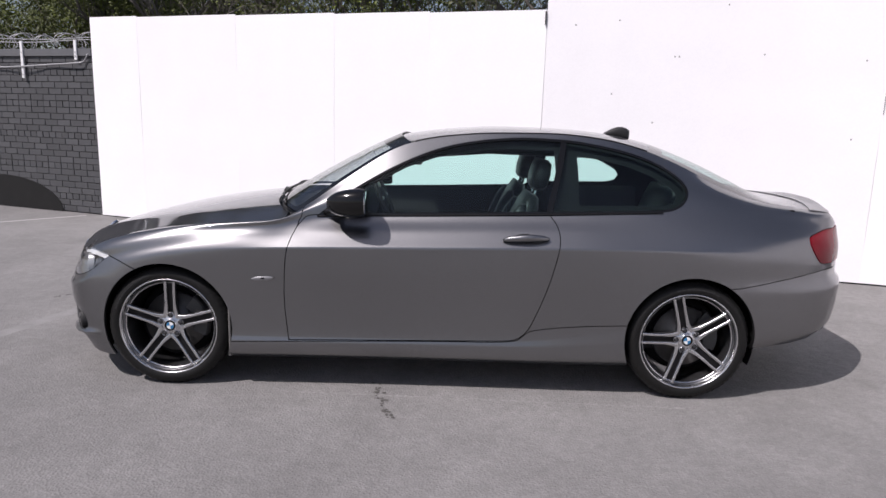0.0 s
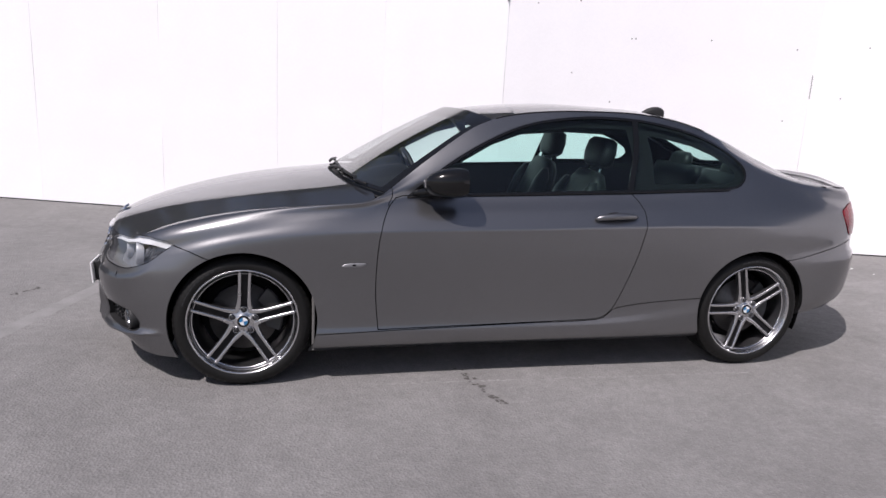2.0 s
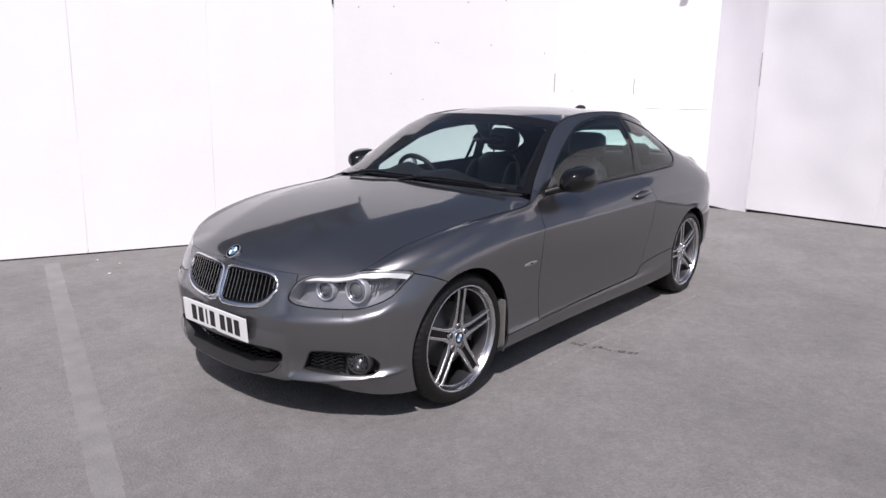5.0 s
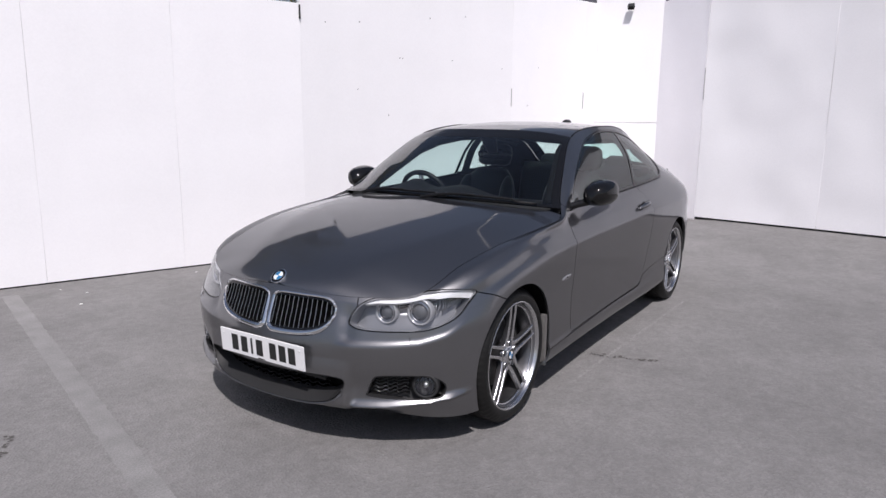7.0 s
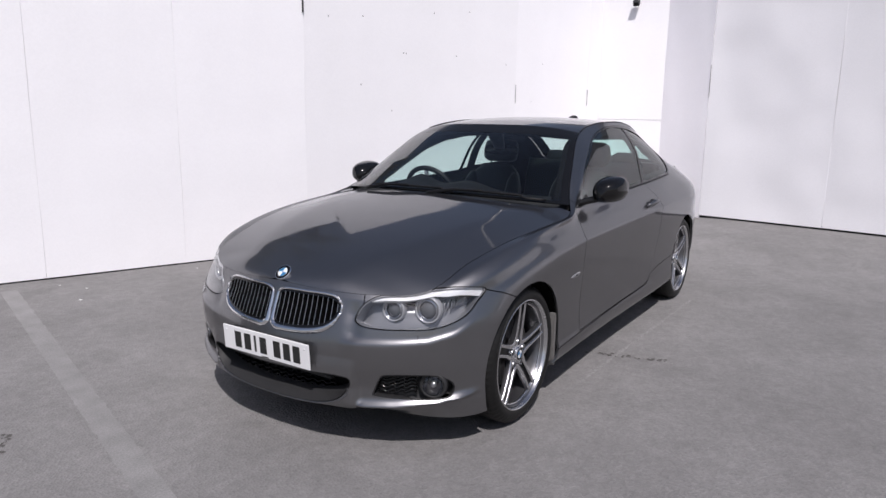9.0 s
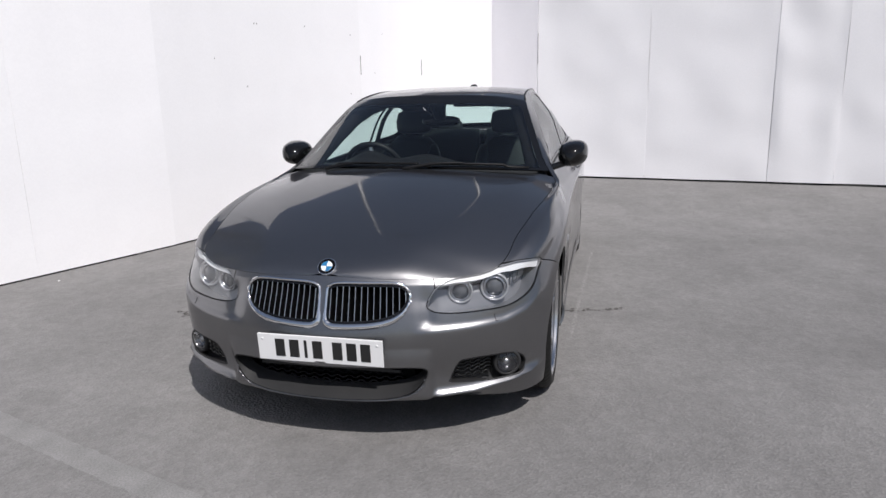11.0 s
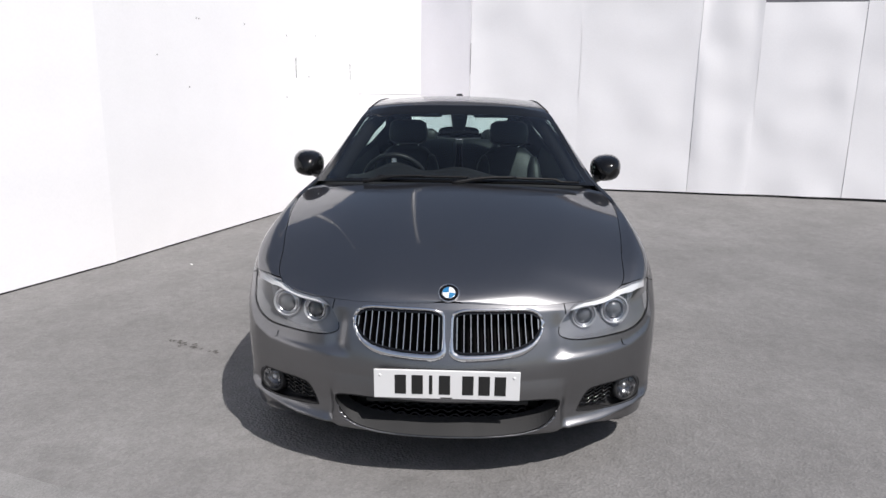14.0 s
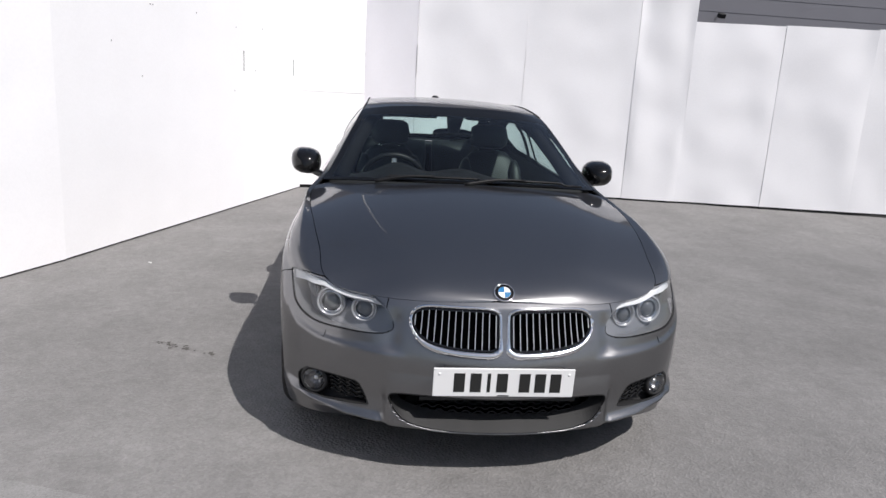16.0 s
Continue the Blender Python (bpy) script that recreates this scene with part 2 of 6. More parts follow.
def surface(name, color, rough=0.5, metal=0.0, vary=0.12, scale=6.0, grain=0.0, grain_scale=180.0, bump=0.0, coat=0.0, spec=0.5, per_object=0.0, per_island=0.0):
    """A procedural surface: colour that drifts at a large and a fine scale, uneven gloss, fine relief."""
    m, n, l, b = nodes_of(name)
    tc = n.new("ShaderNodeTexCoord")
    big, fine = n.new("ShaderNodeTexNoise"), n.new("ShaderNodeTexNoise")
    big.inputs["Scale"].default_value, big.inputs["Detail"].default_value = scale, 6
    fine.inputs["Scale"].default_value, fine.inputs["Detail"].default_value = grain_scale, 3
    for t in (big, fine):
        l.new(tc.outputs["Object"], t.inputs["Vector"])
    lo, hi = [c * (1 - vary) for c in color], [min(c * (1 + vary), 1) for c in color]
    mix = n.new("ShaderNodeMix")
    mix.data_type = "RGBA"
    mix.inputs[6].default_value, mix.inputs[7].default_value = (*lo, 1), (*hi, 1)
    l.new(big.outputs["Fac"], mix.inputs[0])
    out = mix.outputs[2]
    if grain:
        g = n.new("ShaderNodeMix")
        g.data_type, g.blend_type = "RGBA", "MULTIPLY"
        ramp = n.new("ShaderNodeMapRange")
        ramp.inputs[1].default_value, ramp.inputs[2].default_value = 0.3, 0.7
        ramp.inputs[3].default_value, ramp.inputs[4].default_value = 1 - grain, 1.0
        l.new(fine.outputs["Fac"], ramp.inputs[0])
        g.inputs[0].default_value = 1.0
        l.new(out, g.inputs[6])
        l.new(ramp.outputs[0], g.inputs[7])
        out = g.outputs[2]
    if per_object:
        info, h = n.new("ShaderNodeObjectInfo"), n.new("ShaderNodeHueSaturation")
        r = n.new("ShaderNodeMapRange")
        r.inputs[3].default_value, r.inputs[4].default_value = 1 - per_object, 1 + per_object
        l.new(info.outputs["Random"], r.inputs[0])
        l.new(r.outputs[0], h.inputs["Value"])
        l.new(out, h.inputs["Color"])
        out = h.outputs["Color"]
    if per_island:
        geo, h = n.new("ShaderNodeNewGeometry"), n.new("ShaderNodeHueSaturation")
        r = n.new("ShaderNodeMapRange")
        r.inputs[3].default_value, r.inputs[4].default_value = 1 - per_island, 1 + per_island
        l.new(geo.outputs["Random Per Island"], r.inputs[0])
        l.new(r.outputs[0], h.inputs["Value"])
        l.new(out, h.inputs["Color"])
        out = h.outputs["Color"]
    l.new(out, b.inputs["Base Color"])
    rr = n.new("ShaderNodeMapRange")
    rr.inputs[3].default_value, rr.inputs[4].default_value = max(rough - 0.06, 0.02), min(rough + 0.08, 1)
    l.new(big.outputs["Fac"], rr.inputs[0])
    l.new(rr.outputs[0], b.inputs["Roughness"])
    b.inputs["Metallic"].default_value, b.inputs["Specular IOR Level"].default_value = metal, spec
    b.inputs["Coat Weight"].default_value, b.inputs["Coat Roughness"].default_value = coat, 0.03
    if bump:
        bp = n.new("ShaderNodeBump")
        bp.inputs["Strength"].default_value, bp.inputs["Distance"].default_value = min(bump, 1.0), 0.003
        l.new(fine.outputs["Fac"], bp.inputs["Height"])
        l.new(bp.outputs[0], b.inputs["Normal"])
    return m


def glass(name, tint, gloss_rough=0.01, normal=0.046, power=5.0):
    """A thin pane: tinted see-through, with gloss that grows towards grazing angles."""
    m, n, l, b = nodes_of(name)
    n.remove(b)
    clear, gloss, mix, fr = n.new("ShaderNodeBsdfTransparent"), n.new("ShaderNodeBsdfGlossy"), n.new("ShaderNodeMixShader"), n.new("ShaderNodeLayerWeight")
    clear.inputs["Color"].default_value = (*tint, 1)
    gloss.inputs["Roughness"].default_value, fr.inputs["Blend"].default_value = gloss_rough, 0.5
    p, k = n.new("ShaderNodeMath"), n.new("ShaderNodeMapRange")
    p.operation, p.inputs[1].default_value = "POWER", power
    k.inputs[3].default_value, k.inputs[4].default_value = normal, 0.95
    l.new(fr.outputs["Facing"], p.inputs[0])
    l.new(p.outputs[0], k.inputs[0])
    l.new(k.outputs[0], mix.inputs[0])
    l.new(clear.outputs[0], mix.inputs[1])
    l.new(gloss.outputs[0], mix.inputs[2])
    l.new(mix.outputs[0], n["Material Output"].inputs["Surface"])
    return m


def car_paint():
    m, n, l, b = nodes_of("grey_metallic_paint")
    tc, flake, dust = n.new("ShaderNodeTexCoord"), n.new("ShaderNodeTexVoronoi"), n.new("ShaderNodeTexNoise")
    flake.inputs["Scale"].default_value, dust.inputs["Scale"].default_value, dust.inputs["Detail"].default_value = 1400, 3, 6
    l.new(tc.outputs["Object"], flake.inputs["Vector"])
    l.new(tc.outputs["Object"], dust.inputs["Vector"])
    mix = n.new("ShaderNodeMix")
    mix.data_type = "RGBA"
    mix.inputs[6].default_value, mix.inputs[7].default_value = (0.162, 0.162, 0.167, 1), (0.258, 0.258, 0.266, 1)
    sep = n.new("ShaderNodeSeparateColor")
    l.new(flake.outputs["Color"], sep.inputs[0])
    l.new(sep.outputs[0], mix.inputs[0])
    l.new(mix.outputs[2], b.inputs["Base Color"])
    r = n.new("ShaderNodeMapRange")
    r.inputs[3].default_value, r.inputs[4].default_value = 0.31, 0.37
    l.new(dust.outputs["Fac"], r.inputs[0])
    l.new(r.outputs[0], b.inputs["Roughness"])
    b.inputs["Metallic"].default_value = 0.97
    b.inputs["Specular Tint"].default_value = (0.22, 0.22, 0.24, 1)      # flakes under the lacquer stay dark at grazing angles
    b.inputs["Coat Weight"].default_value, b.inputs["Coat IOR"].default_value = 1.0, 1.5
    cr = n.new("ShaderNodeMapRange")
    cr.inputs[3].default_value, cr.inputs[4].default_value = 0.015, 0.07
    l.new(dust.outputs["Fac"], cr.inputs[0])
    l.new(cr.outputs[0], b.inputs["Coat Roughness"])
    return m


def asphalt():
    """Worn pale tarmac: fine stone grain, drifting stains, darker damp patches and pale scuffs."""
    m, n, l, b = nodes_of("worn_pale_tarmac")
    tc = n.new("ShaderNodeTexCoord")

    def noise_at(scale, detail=5, rough=0.6):
        t = n.new("ShaderNodeTexNoise")
        t.inputs["Scale"].default_value, t.inputs["Detail"].default_value, t.inputs["Roughness"].default_value = scale, detail, rough
        l.new(tc.outputs["Object"], t.inputs["Vector"])
        return t

    def ramp(src, a, b_, lo, hi):
        r = n.new("ShaderNodeMapRange")
        r.inputs[1].default_value, r.inputs[2].default_value, r.inputs[3].default_value, r.inputs[4].default_value = a, b_, lo, hi
        l.new(src, r.inputs[0])
        return r.outputs[0]

    def times(a, b_):
        k = n.new("ShaderNodeMath")
        k.operation = "MULTIPLY"
        l.new(a, k.inputs[0])
        l.new(b_, k.inputs[1])
        return k.outputs[0]

    wide, mid, small, fine = noise_at(0.45, 4), noise_at(2.3, 6, 0.65), noise_at(14, 5), noise_at(210, 2)
    stone = n.new("ShaderNodeTexVoronoi")
    stone.inputs["Scale"].default_value = 85
    l.new(tc.outputs["Object"], stone.inputs["Vector"])
    sep = n.new("ShaderNodeSeparateColor")
    l.new(stone.outputs["Color"], sep.inputs[0])
    v = times(ramp(wide.outputs["Fac"], 0.36, 0.64, 0.88, 1.09), ramp(mid.outputs["Fac"], 0.36, 0.64, 0.92, 1.07))
    v = times(v, ramp(small.outputs["Fac"], 0.35, 0.65, 0.93, 1.07))
    v = times(v, ramp(sep.outputs[0], 0, 1, 0.91, 1.09))
    v = times(v, ramp(fine.outputs["Fac"], 0.3, 0.7, 0.92, 1.08))
    stain = noise_at(1.1, 3, 0.5)
    v = times(v, ramp(stain.outputs["Fac"], 0.64, 0.74, 1.0, 0.80))
    pale = noise_at(3.1, 8, 0.7)
    v = times(v, ramp(pale.outputs["Fac"], 0.66, 0.78, 1.0, 1.22))
    col = n.new("ShaderNodeMix")
    col.data_type, col.blend_type = "RGBA", "MULTIPLY"
    col.inputs[0].default_value, col.inputs[6].default_value = 1.0, (0.201, 0.1955, 0.192, 1)
    l.new(v, col.inputs[7])
    rust = n.new("ShaderNodeMix")
    rust.data_type = "RGBA"
    rust.inputs[7].default_value = (0.21, 0.165, 0.13, 1)
    l.new(ramp(noise_at(5.5, 6, 0.7).outputs["Fac"], 0.68, 0.80, 0.0, 0.5), rust.inputs[0])
    l.new(col.outputs[2], rust.inputs[6])
    l.new(rust.outputs[2], b.inputs["Base Color"])
    b.inputs["Roughness"].default_value, b.inputs["Specular IOR Level"].default_value = 0.88, 0.3
    bp = n.new("ShaderNodeBump")
    bp.inputs["Strength"].default_value, bp.inputs["Distance"].default_value = 0.6, 0.005
    l.new(stone.outputs["Distance"], bp.inputs["Height"])
    l.new(bp.outputs[0], b.inputs["Normal"])
    return m


PAINT = car_paint()
TARMAC = asphalt()
BOARD = surface("white_painted_board", (0.93, 0.92, 0.93), 0.62, vary=0.035, scale=2.2, grain=0.03, grain_scale=60, bump=0.15, spec=0.35, per_object=0.02)
BOARD_GREY = surface("greyish_white_board", (0.82, 0.815, 0.835), 0.6, vary=0.045, scale=1.6, grain=0.03, grain_scale=60, bump=0.15, spec=0.35, per_object=0.03)
BOARD_LILAC = surface("lilac_white_board", (0.93, 0.912, 0.94), 0.6, vary=0.04, scale=1.8, grain=0.03, grain_scale=60, bump=0.15, spec=0.35)
BOARD_EDGE = surface("dirty_board_edge", (0.30, 0.29, 0.29), 0.8, vary=0.3, scale=9)
# shade put into colour: gap under the fence sheets, slit at one joint
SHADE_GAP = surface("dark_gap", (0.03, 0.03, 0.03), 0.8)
LINE_PAINT = surface("worn_white_line_paint", (0.262, 0.257, 0.252), 0.85, vary=0.3, scale=7, grain=0.3, grain_scale=120)
SCUFF = surface("pale_scuff", (0.285, 0.278, 0.272), 0.85, vary=0.3, scale=9, grain=0.45, grain_scale=60)
LINE_BRIGHT = surface("white_line_paint", (0.42, 0.41, 0.40), 0.85, vary=0.2, scale=7, grain=0.25, grain_scale=120)
BLACK_GLOSS = surface("gloss_black_plastic", (0.006, 0.006, 0.0065), 0.12, vary=0.1, spec=0.4)
BLACK_TRIM = surface("black_trim", (0.007, 0.007, 0.008), 0.45, vary=0.2, spec=0.22)
BLACK_MATT = surface("black_plastic", (0.018, 0.018, 0.019), 0.6, vary=0.25, grain=0.2, bump=0.2)
DUSTY = surface("dusty_plastic", (0.15, 0.145, 0.14), 0.8, vary=0.3, scale=25, grain=0.3, bump=0.2)
UNDER = surface("underbody_black", (0.008, 0.008, 0.008), 0.9, spec=0.1)
RUBBER = surface("tyre_rubber", (0.010, 0.0098, 0.0096), 0.52, vary=0.25, scale=12, grain=0.2, bump=0.12, spec=0.25)
ALLOY = surface("polished_alloy", (0.60, 0.60, 0.61), 0.24, metal=1.0, vary=0.06, scale=30, grain=0.06, grain_scale=400)
ALLOY_BARREL = surface("satin_alloy_barrel", (0.22, 0.22, 0.23), 0.30, metal=0.95, vary=0.1, scale=20)
ALLOY_DARK = surface("grey_painted_alloy", (0.075, 0.075, 0.08), 0.35, metal=0.7, vary=0.15, scale=20)
BRAKE = surface("bare_brake_iron", (0.13, 0.125, 0.12), 0.45, metal=0.8, vary=0.25, scale=40)
CALIPER = surface("cast_caliper", (0.07, 0.07, 0.07), 0.6, metal=0.4, vary=0.2, scale=30)
FOG_MIRROR = surface("fog_reflector", (0.20, 0.20, 0.21), 0.2, metal=1.0, vary=0.1)
CHROME = surface("chrome", (0.80, 0.80, 0.81), 0.07, metal=1.0, vary=0.03)
SATIN = surface("satin_chrome", (0.66, 0.65, 0.64), 0.30, metal=1.0, vary=0.05)
LEATHER = surface("black_leather", (0.010, 0.011, 0.0115), 0.45, spec=0.28, vary=0.25, scale=20, grain=0.25, grain_scale=220, bump=0.3)
CABIN = surface("dark_cabin_trim", (0.009, 0.0095, 0.010), 0.65, spec=0.25, vary=0.2, scale=15, grain=0.2, bump=0.2)
HEADLINER = surface("dark_headlining", (0.007, 0.007, 0.0075), 0.9, vary=0.1, spec=0.15)
GLASS = glass("green_tinted_glass", (0.76, 0.95, 0.91), normal=0.05, power=4.4)
WINDSCREEN = glass("windscreen_glass", (0.88, 0.93, 0.92), normal=0.040, power=3.2)
LENS = glass("clear_lamp_lens", (0.93, 0.94, 0.95), normal=0.07, power=3.2)
LAMP_BODY = surface("grey_lamp_housing", (0.25, 0.25, 0.26), 0.30, metal=0.35, vary=0.2)
PROJECTOR = surface("projector_glass", (0.10, 0.103, 0.108), 0.06, vary=0.2, scale=40, coat=1.0)
REFLECTOR = surface("lamp_reflector", (0.50, 0.50, 0.52), 0.18, metal=1.0, vary=0.05)
LAMP_RING = surface("frosted_lamp_ring", (0.46, 0.46, 0.47), 0.25, metal=0.3, vary=0.1)
WHITE_PLASTIC = surface("white_plastic", (0.78, 0.78, 0.78), 0.4, vary=0.03)
RED_LENS = surface("red_lamp_lens", (0.17, 0.001, 0.008), 0.22, vary=0.15, scale=60, spec=0.12)
PLATE = surface("white_number_plate", (0.80, 0.80, 0.80), 0.35, vary=0.03)
PLATE_INK = surface("black_plate_bar", (0.015, 0.015, 0.015), 0.5)
BLUE = surface("light_blue_enamel", (0.025, 0.17, 0.36), 0.2, vary=0.03, coat=1.0)
WHITE_ENAMEL = surface("white_enamel", (0.80, 0.82, 0.82), 0.2, vary=0.02, coat=1.0)
BRICK = surface("dark_grey_painted_brick", (0.078, 0.079, 0.084), 0.7, vary=0.25, scale=18, grain=0.25, grain_scale=90, bump=0.5, per_object=0.16)
MORTAR = surface("dark_painted_mortar", (0.022, 0.022, 0.024), 0.85, vary=0.25, scale=25)
COPING = surface("grey_painted_coping", (0.115, 0.118, 0.125), 0.65, vary=0.15, scale=8)
ARCH_BLACK = surface("black_opening", (0.004, 0.004, 0.004), 0.9)
GALV = surface("galvanised_wire", (0.45, 0.45, 0.46), 0.5, metal=0.6, vary=0.15, scale=30)
LEAF = surface("green_leaves", (0.085, 0.105, 0.017), 0.6, vary=0.55, scale=2.2, per_object=0.15, per_island=0.55)
LEAF_DARK = surface("dark_leaves", (0.06, 0.066, 0.02), 0.6, vary=0.5, scale=2.2, per_island=0.55)
BARK = surface("grey_bark", (0.15, 0.135, 0.12), 0.85, vary=0.3, scale=12, grain=0.3, bump=0.4)
CLAD = surface("grey_cladding", (0.14, 0.14, 0.16), 0.55, vary=0.1, scale=2)
GRIT = surface("dark_grit", (0.085, 0.08, 0.075), 0.9, vary=0.3, scale=30)
LITTER = surface("pale_litter", (0.7, 0.7, 0.68), 0.7, vary=0.1)


# ---- mesh helpers ----
def put(name, verts, faces, mat, parent=None, normals=None, smooth=True, label=""):
    """One mesh object from arrays, under a parent if given."""
    me = bpy.data.meshes.new(name)
    me.from_pydata(np.asarray(verts, float).tolist(), [], [tuple(int(i) for i in f) for f in faces])
    me.polygons.foreach_set("use_smooth", [smooth] * len(me.polygons))
    for k in (mat if isinstance(mat, (list, tuple)) else (mat,)):
        me.materials.append(k)
    me.update()
    if normals is not None:
        me.normals_split_custom_set_from_vertices(np.asarray(normals, float).tolist())
    ob = new(name, me)
    if parent:
        ob.parent = parent
    if label:
        ob["label"] = label
    return ob


def part(name, bm, mat, parent=None, label="", smooth=False):
    me = bpy.data.meshes.new(name)
    bm.normal_update()
    bm.to_mesh(me)
    bm.free()
    me.materials.append(mat)
    if smooth:
        me.polygons.foreach_set("use_smooth", [True] * len(me.polygons))
        me.set_sharp_from_angle(angle=radians(38))
    ob = new(name, me)
    if parent:
        ob.parent = parent
    if label:
        ob["label"] = label
    return ob


def thing(name, label, category, at=(0, 0, 0), group="", kind=""):
    e = new(name)
    e.location = at
    return tagged(e, label, category, group, kind)


def box_bm(lo, hi, bevel=0.0, seg=2, m=None, bm=None):
    own = bmesh.new()
    bmesh.ops.create_cube(own, size=1)
    for v in own.verts:
        v.co = Vector([lo[i] + (v.co[i] + 0.5) * (hi[i] - lo[i]) for i in range(3)])
    if bevel:
        bmesh.ops.bevel(own, geom=own.edges[:], offset=bevel, segments=seg, profile=0.6, affect="EDGES")
    if m is not None:
        bmesh.ops.transform(own, matrix=m, verts=own.verts)
    if bm is None:
        return own
    tmp = bpy.data.meshes.new("tmp")
    own.to_mesh(tmp)
    own.free()
    bm.from_mesh(tmp)
    bpy.data.meshes.remove(tmp)
    return bm


def lathe(profile, seg=64, axis="Y", full=True):
    """Turns (radius, along) pairs round an axis. Returns vertices and quads."""
    p = np.array(profile, float)
    a = np.linspace(0, 2 * math.pi, seg, endpoint=False)
    r, h = p[:, 0][:, None], np.repeat(p[:, 1][:, None], seg, 1)
    x, z = r * np.cos(a)[None], r * np.sin(a)[None]
    v = np.stack([x, h, z] if axis == "Y" else ([h, x, z] if axis == "X" else [x, z, h]), 2).reshape(-1, 3)
    n = len(p)
    f = [(i * seg + j, i * seg + (j + 1) % seg, (i + 1) * seg + (j + 1) % seg, (i + 1) * seg + j) for i in range(n - 1) for j in range(seg)]
    return v, f


def tube(points, radius, seg=8, closed=False):
    """A round bar along points. radius: one number or one for each point."""
    p = np.array(points, float)
    n = len(p)
    r = np.broadcast_to(np.asarray(radius, float), (n,))
    t = np.gradient(p, axis=0) if not closed else np.roll(p, -1, 0) - np.roll(p, 1, 0)
    t /= np.linalg.norm(t, axis=1)[:, None] + 1e-12
    up = np.array([0, 0, 1.0]) if abs(t[:, 2]).mean() < 0.8 else np.array([1.0, 0, 0])
    u = np.cross(t, up)
    u /= np.linalg.norm(u, axis=1)[:, None] + 1e-12
    w = np.cross(u, t)
    a = np.linspace(0, 2 * math.pi, seg, endpoint=False)
    v = (p[:, None] + r[:, None, None] * (np.cos(a)[None, :, None] * u[:, None] + np.sin(a)[None, :, None] * w[:, None])).reshape(-1, 3)
    m = n if closed else n - 1
    f = [(i * seg + j, i * seg + (j + 1) % seg, ((i + 1) % n) * seg + (j + 1) % seg, ((i + 1) % n) * seg + j) for i in range(m) for j in range(seg)]
    if not closed:
        f += [tuple(range(seg))[::-1], tuple((n - 1) * seg + j for j in range(seg))]
    return v, f


def spline(points, n=60, closed=False):
    """A smooth curve through points."""
    p = np.array(points, float)
    k = len(p)
    out = []
    segs = k if closed else k - 1
    per = max(2, n // segs)
    for i in range(segs):
        p0, p1 = p[(i - 1) % k] if closed or i else 2 * p[0] - p[1], p[i]
        p2, p3 = p[(i + 1) % k], p[(i + 2) % k] if closed or i + 2 < k else 2 * p[-1] - p[-2]
        for t in np.arange(per) / per:
            out.append(0.5 * (2 * p1 + (p2 - p0) * t + (2 * p0 - 5 * p1 + 4 * p2 - p3) * t * t + (3 * p1 - p0 - 3 * p2 + p3) * t ** 3))
    if not closed:
        out.append(p[-1])
    return np.array(out)


# A working mesh is (V, F): columns of V are x y z, normal, arc, row; F holds triangles.
def grid_mesh(g, arcs=None):
    n, m, _ = g.shape
    du, dv = np.gradient(g, axis=0), np.gradient(g, axis=1)
    nor = np.cross(du, dv)
    nor /= np.linalg.norm(nor, axis=2)[:, :, None] + 1e-12
    arc = np.repeat((arcs if arcs is not None else g[:, 0, 0])[:, None], m, 1)
    row = np.repeat(np.arange(m)[None], n, 0).astype(float)
    V = np.concatenate([g, nor, arc[:, :, None], row[:, :, None]], 2).reshape(-1, 8)
    i, j = np.meshgrid(np.arange(n - 1), np.arange(m - 1), indexing="ij")
    a, b, c, d = (i * m + j).ravel(), ((i + 1) * m + j).ravel(), ((i + 1) * m + j + 1).ravel(), (i * m + j + 1).ravel()
    return V, np.concatenate([np.stack([a, b, c], 1), np.stack([a, c, d], 1)])


def compact(V, F):
    used = np.unique(F)
    back = np.full(len(V), -1)
    back[used] = np.arange(len(used))
    return V[used], back[F]


def clip(M, field, above=0.0):
    """The part of a working mesh where field(V) > above, cut exactly along the border."""
    V, F = M
    d = field(V) - above
    d = np.where(np.abs(d) < 1e-7, 1e-7, d)
    cnt = (d[F] > 0).sum(1)
    keep, mixed = F[cnt == 3], F[(cnt == 1) | (cnt == 2)]
    extra, cache, tris = [], {}, []

    def cut(i, j):
        key = (min(i, j), max(i, j))
        if key not in cache:
            t = d[i] / (d[i] - d[j])
            cache[key] = len(V) + len(extra)
            extra.append(V[i] + t * (V[j] - V[i]))
        return cache[key]

    for tri in mixed:
        s = [d[k] > 0 for k in tri]
        if sum(s) == 1:
            k = s.index(True)
            a, b, c = tri[k], tri[(k + 1) % 3], tri[(k + 2) % 3]
            tris.append((a, cut(a, b), cut(a, c)))
        else:
            k = s.index(False)
            a, b, c = tri[k], tri[(k + 1) % 3], tri[(k + 2) % 3]
            ab, ac = cut(a, b), cut(a, c)
            tris += [(ab, b, c), (ab, c, ac)]
    if tris:
        keep = np.concatenate([keep, np.array(tris)]) if len(keep) else np.array(tris)
    if not len(keep):
        return np.zeros((0, 8)), np.zeros((0, 3), int)
    return compact(np.concatenate([V, np.array(extra)]) if extra else V, keep)


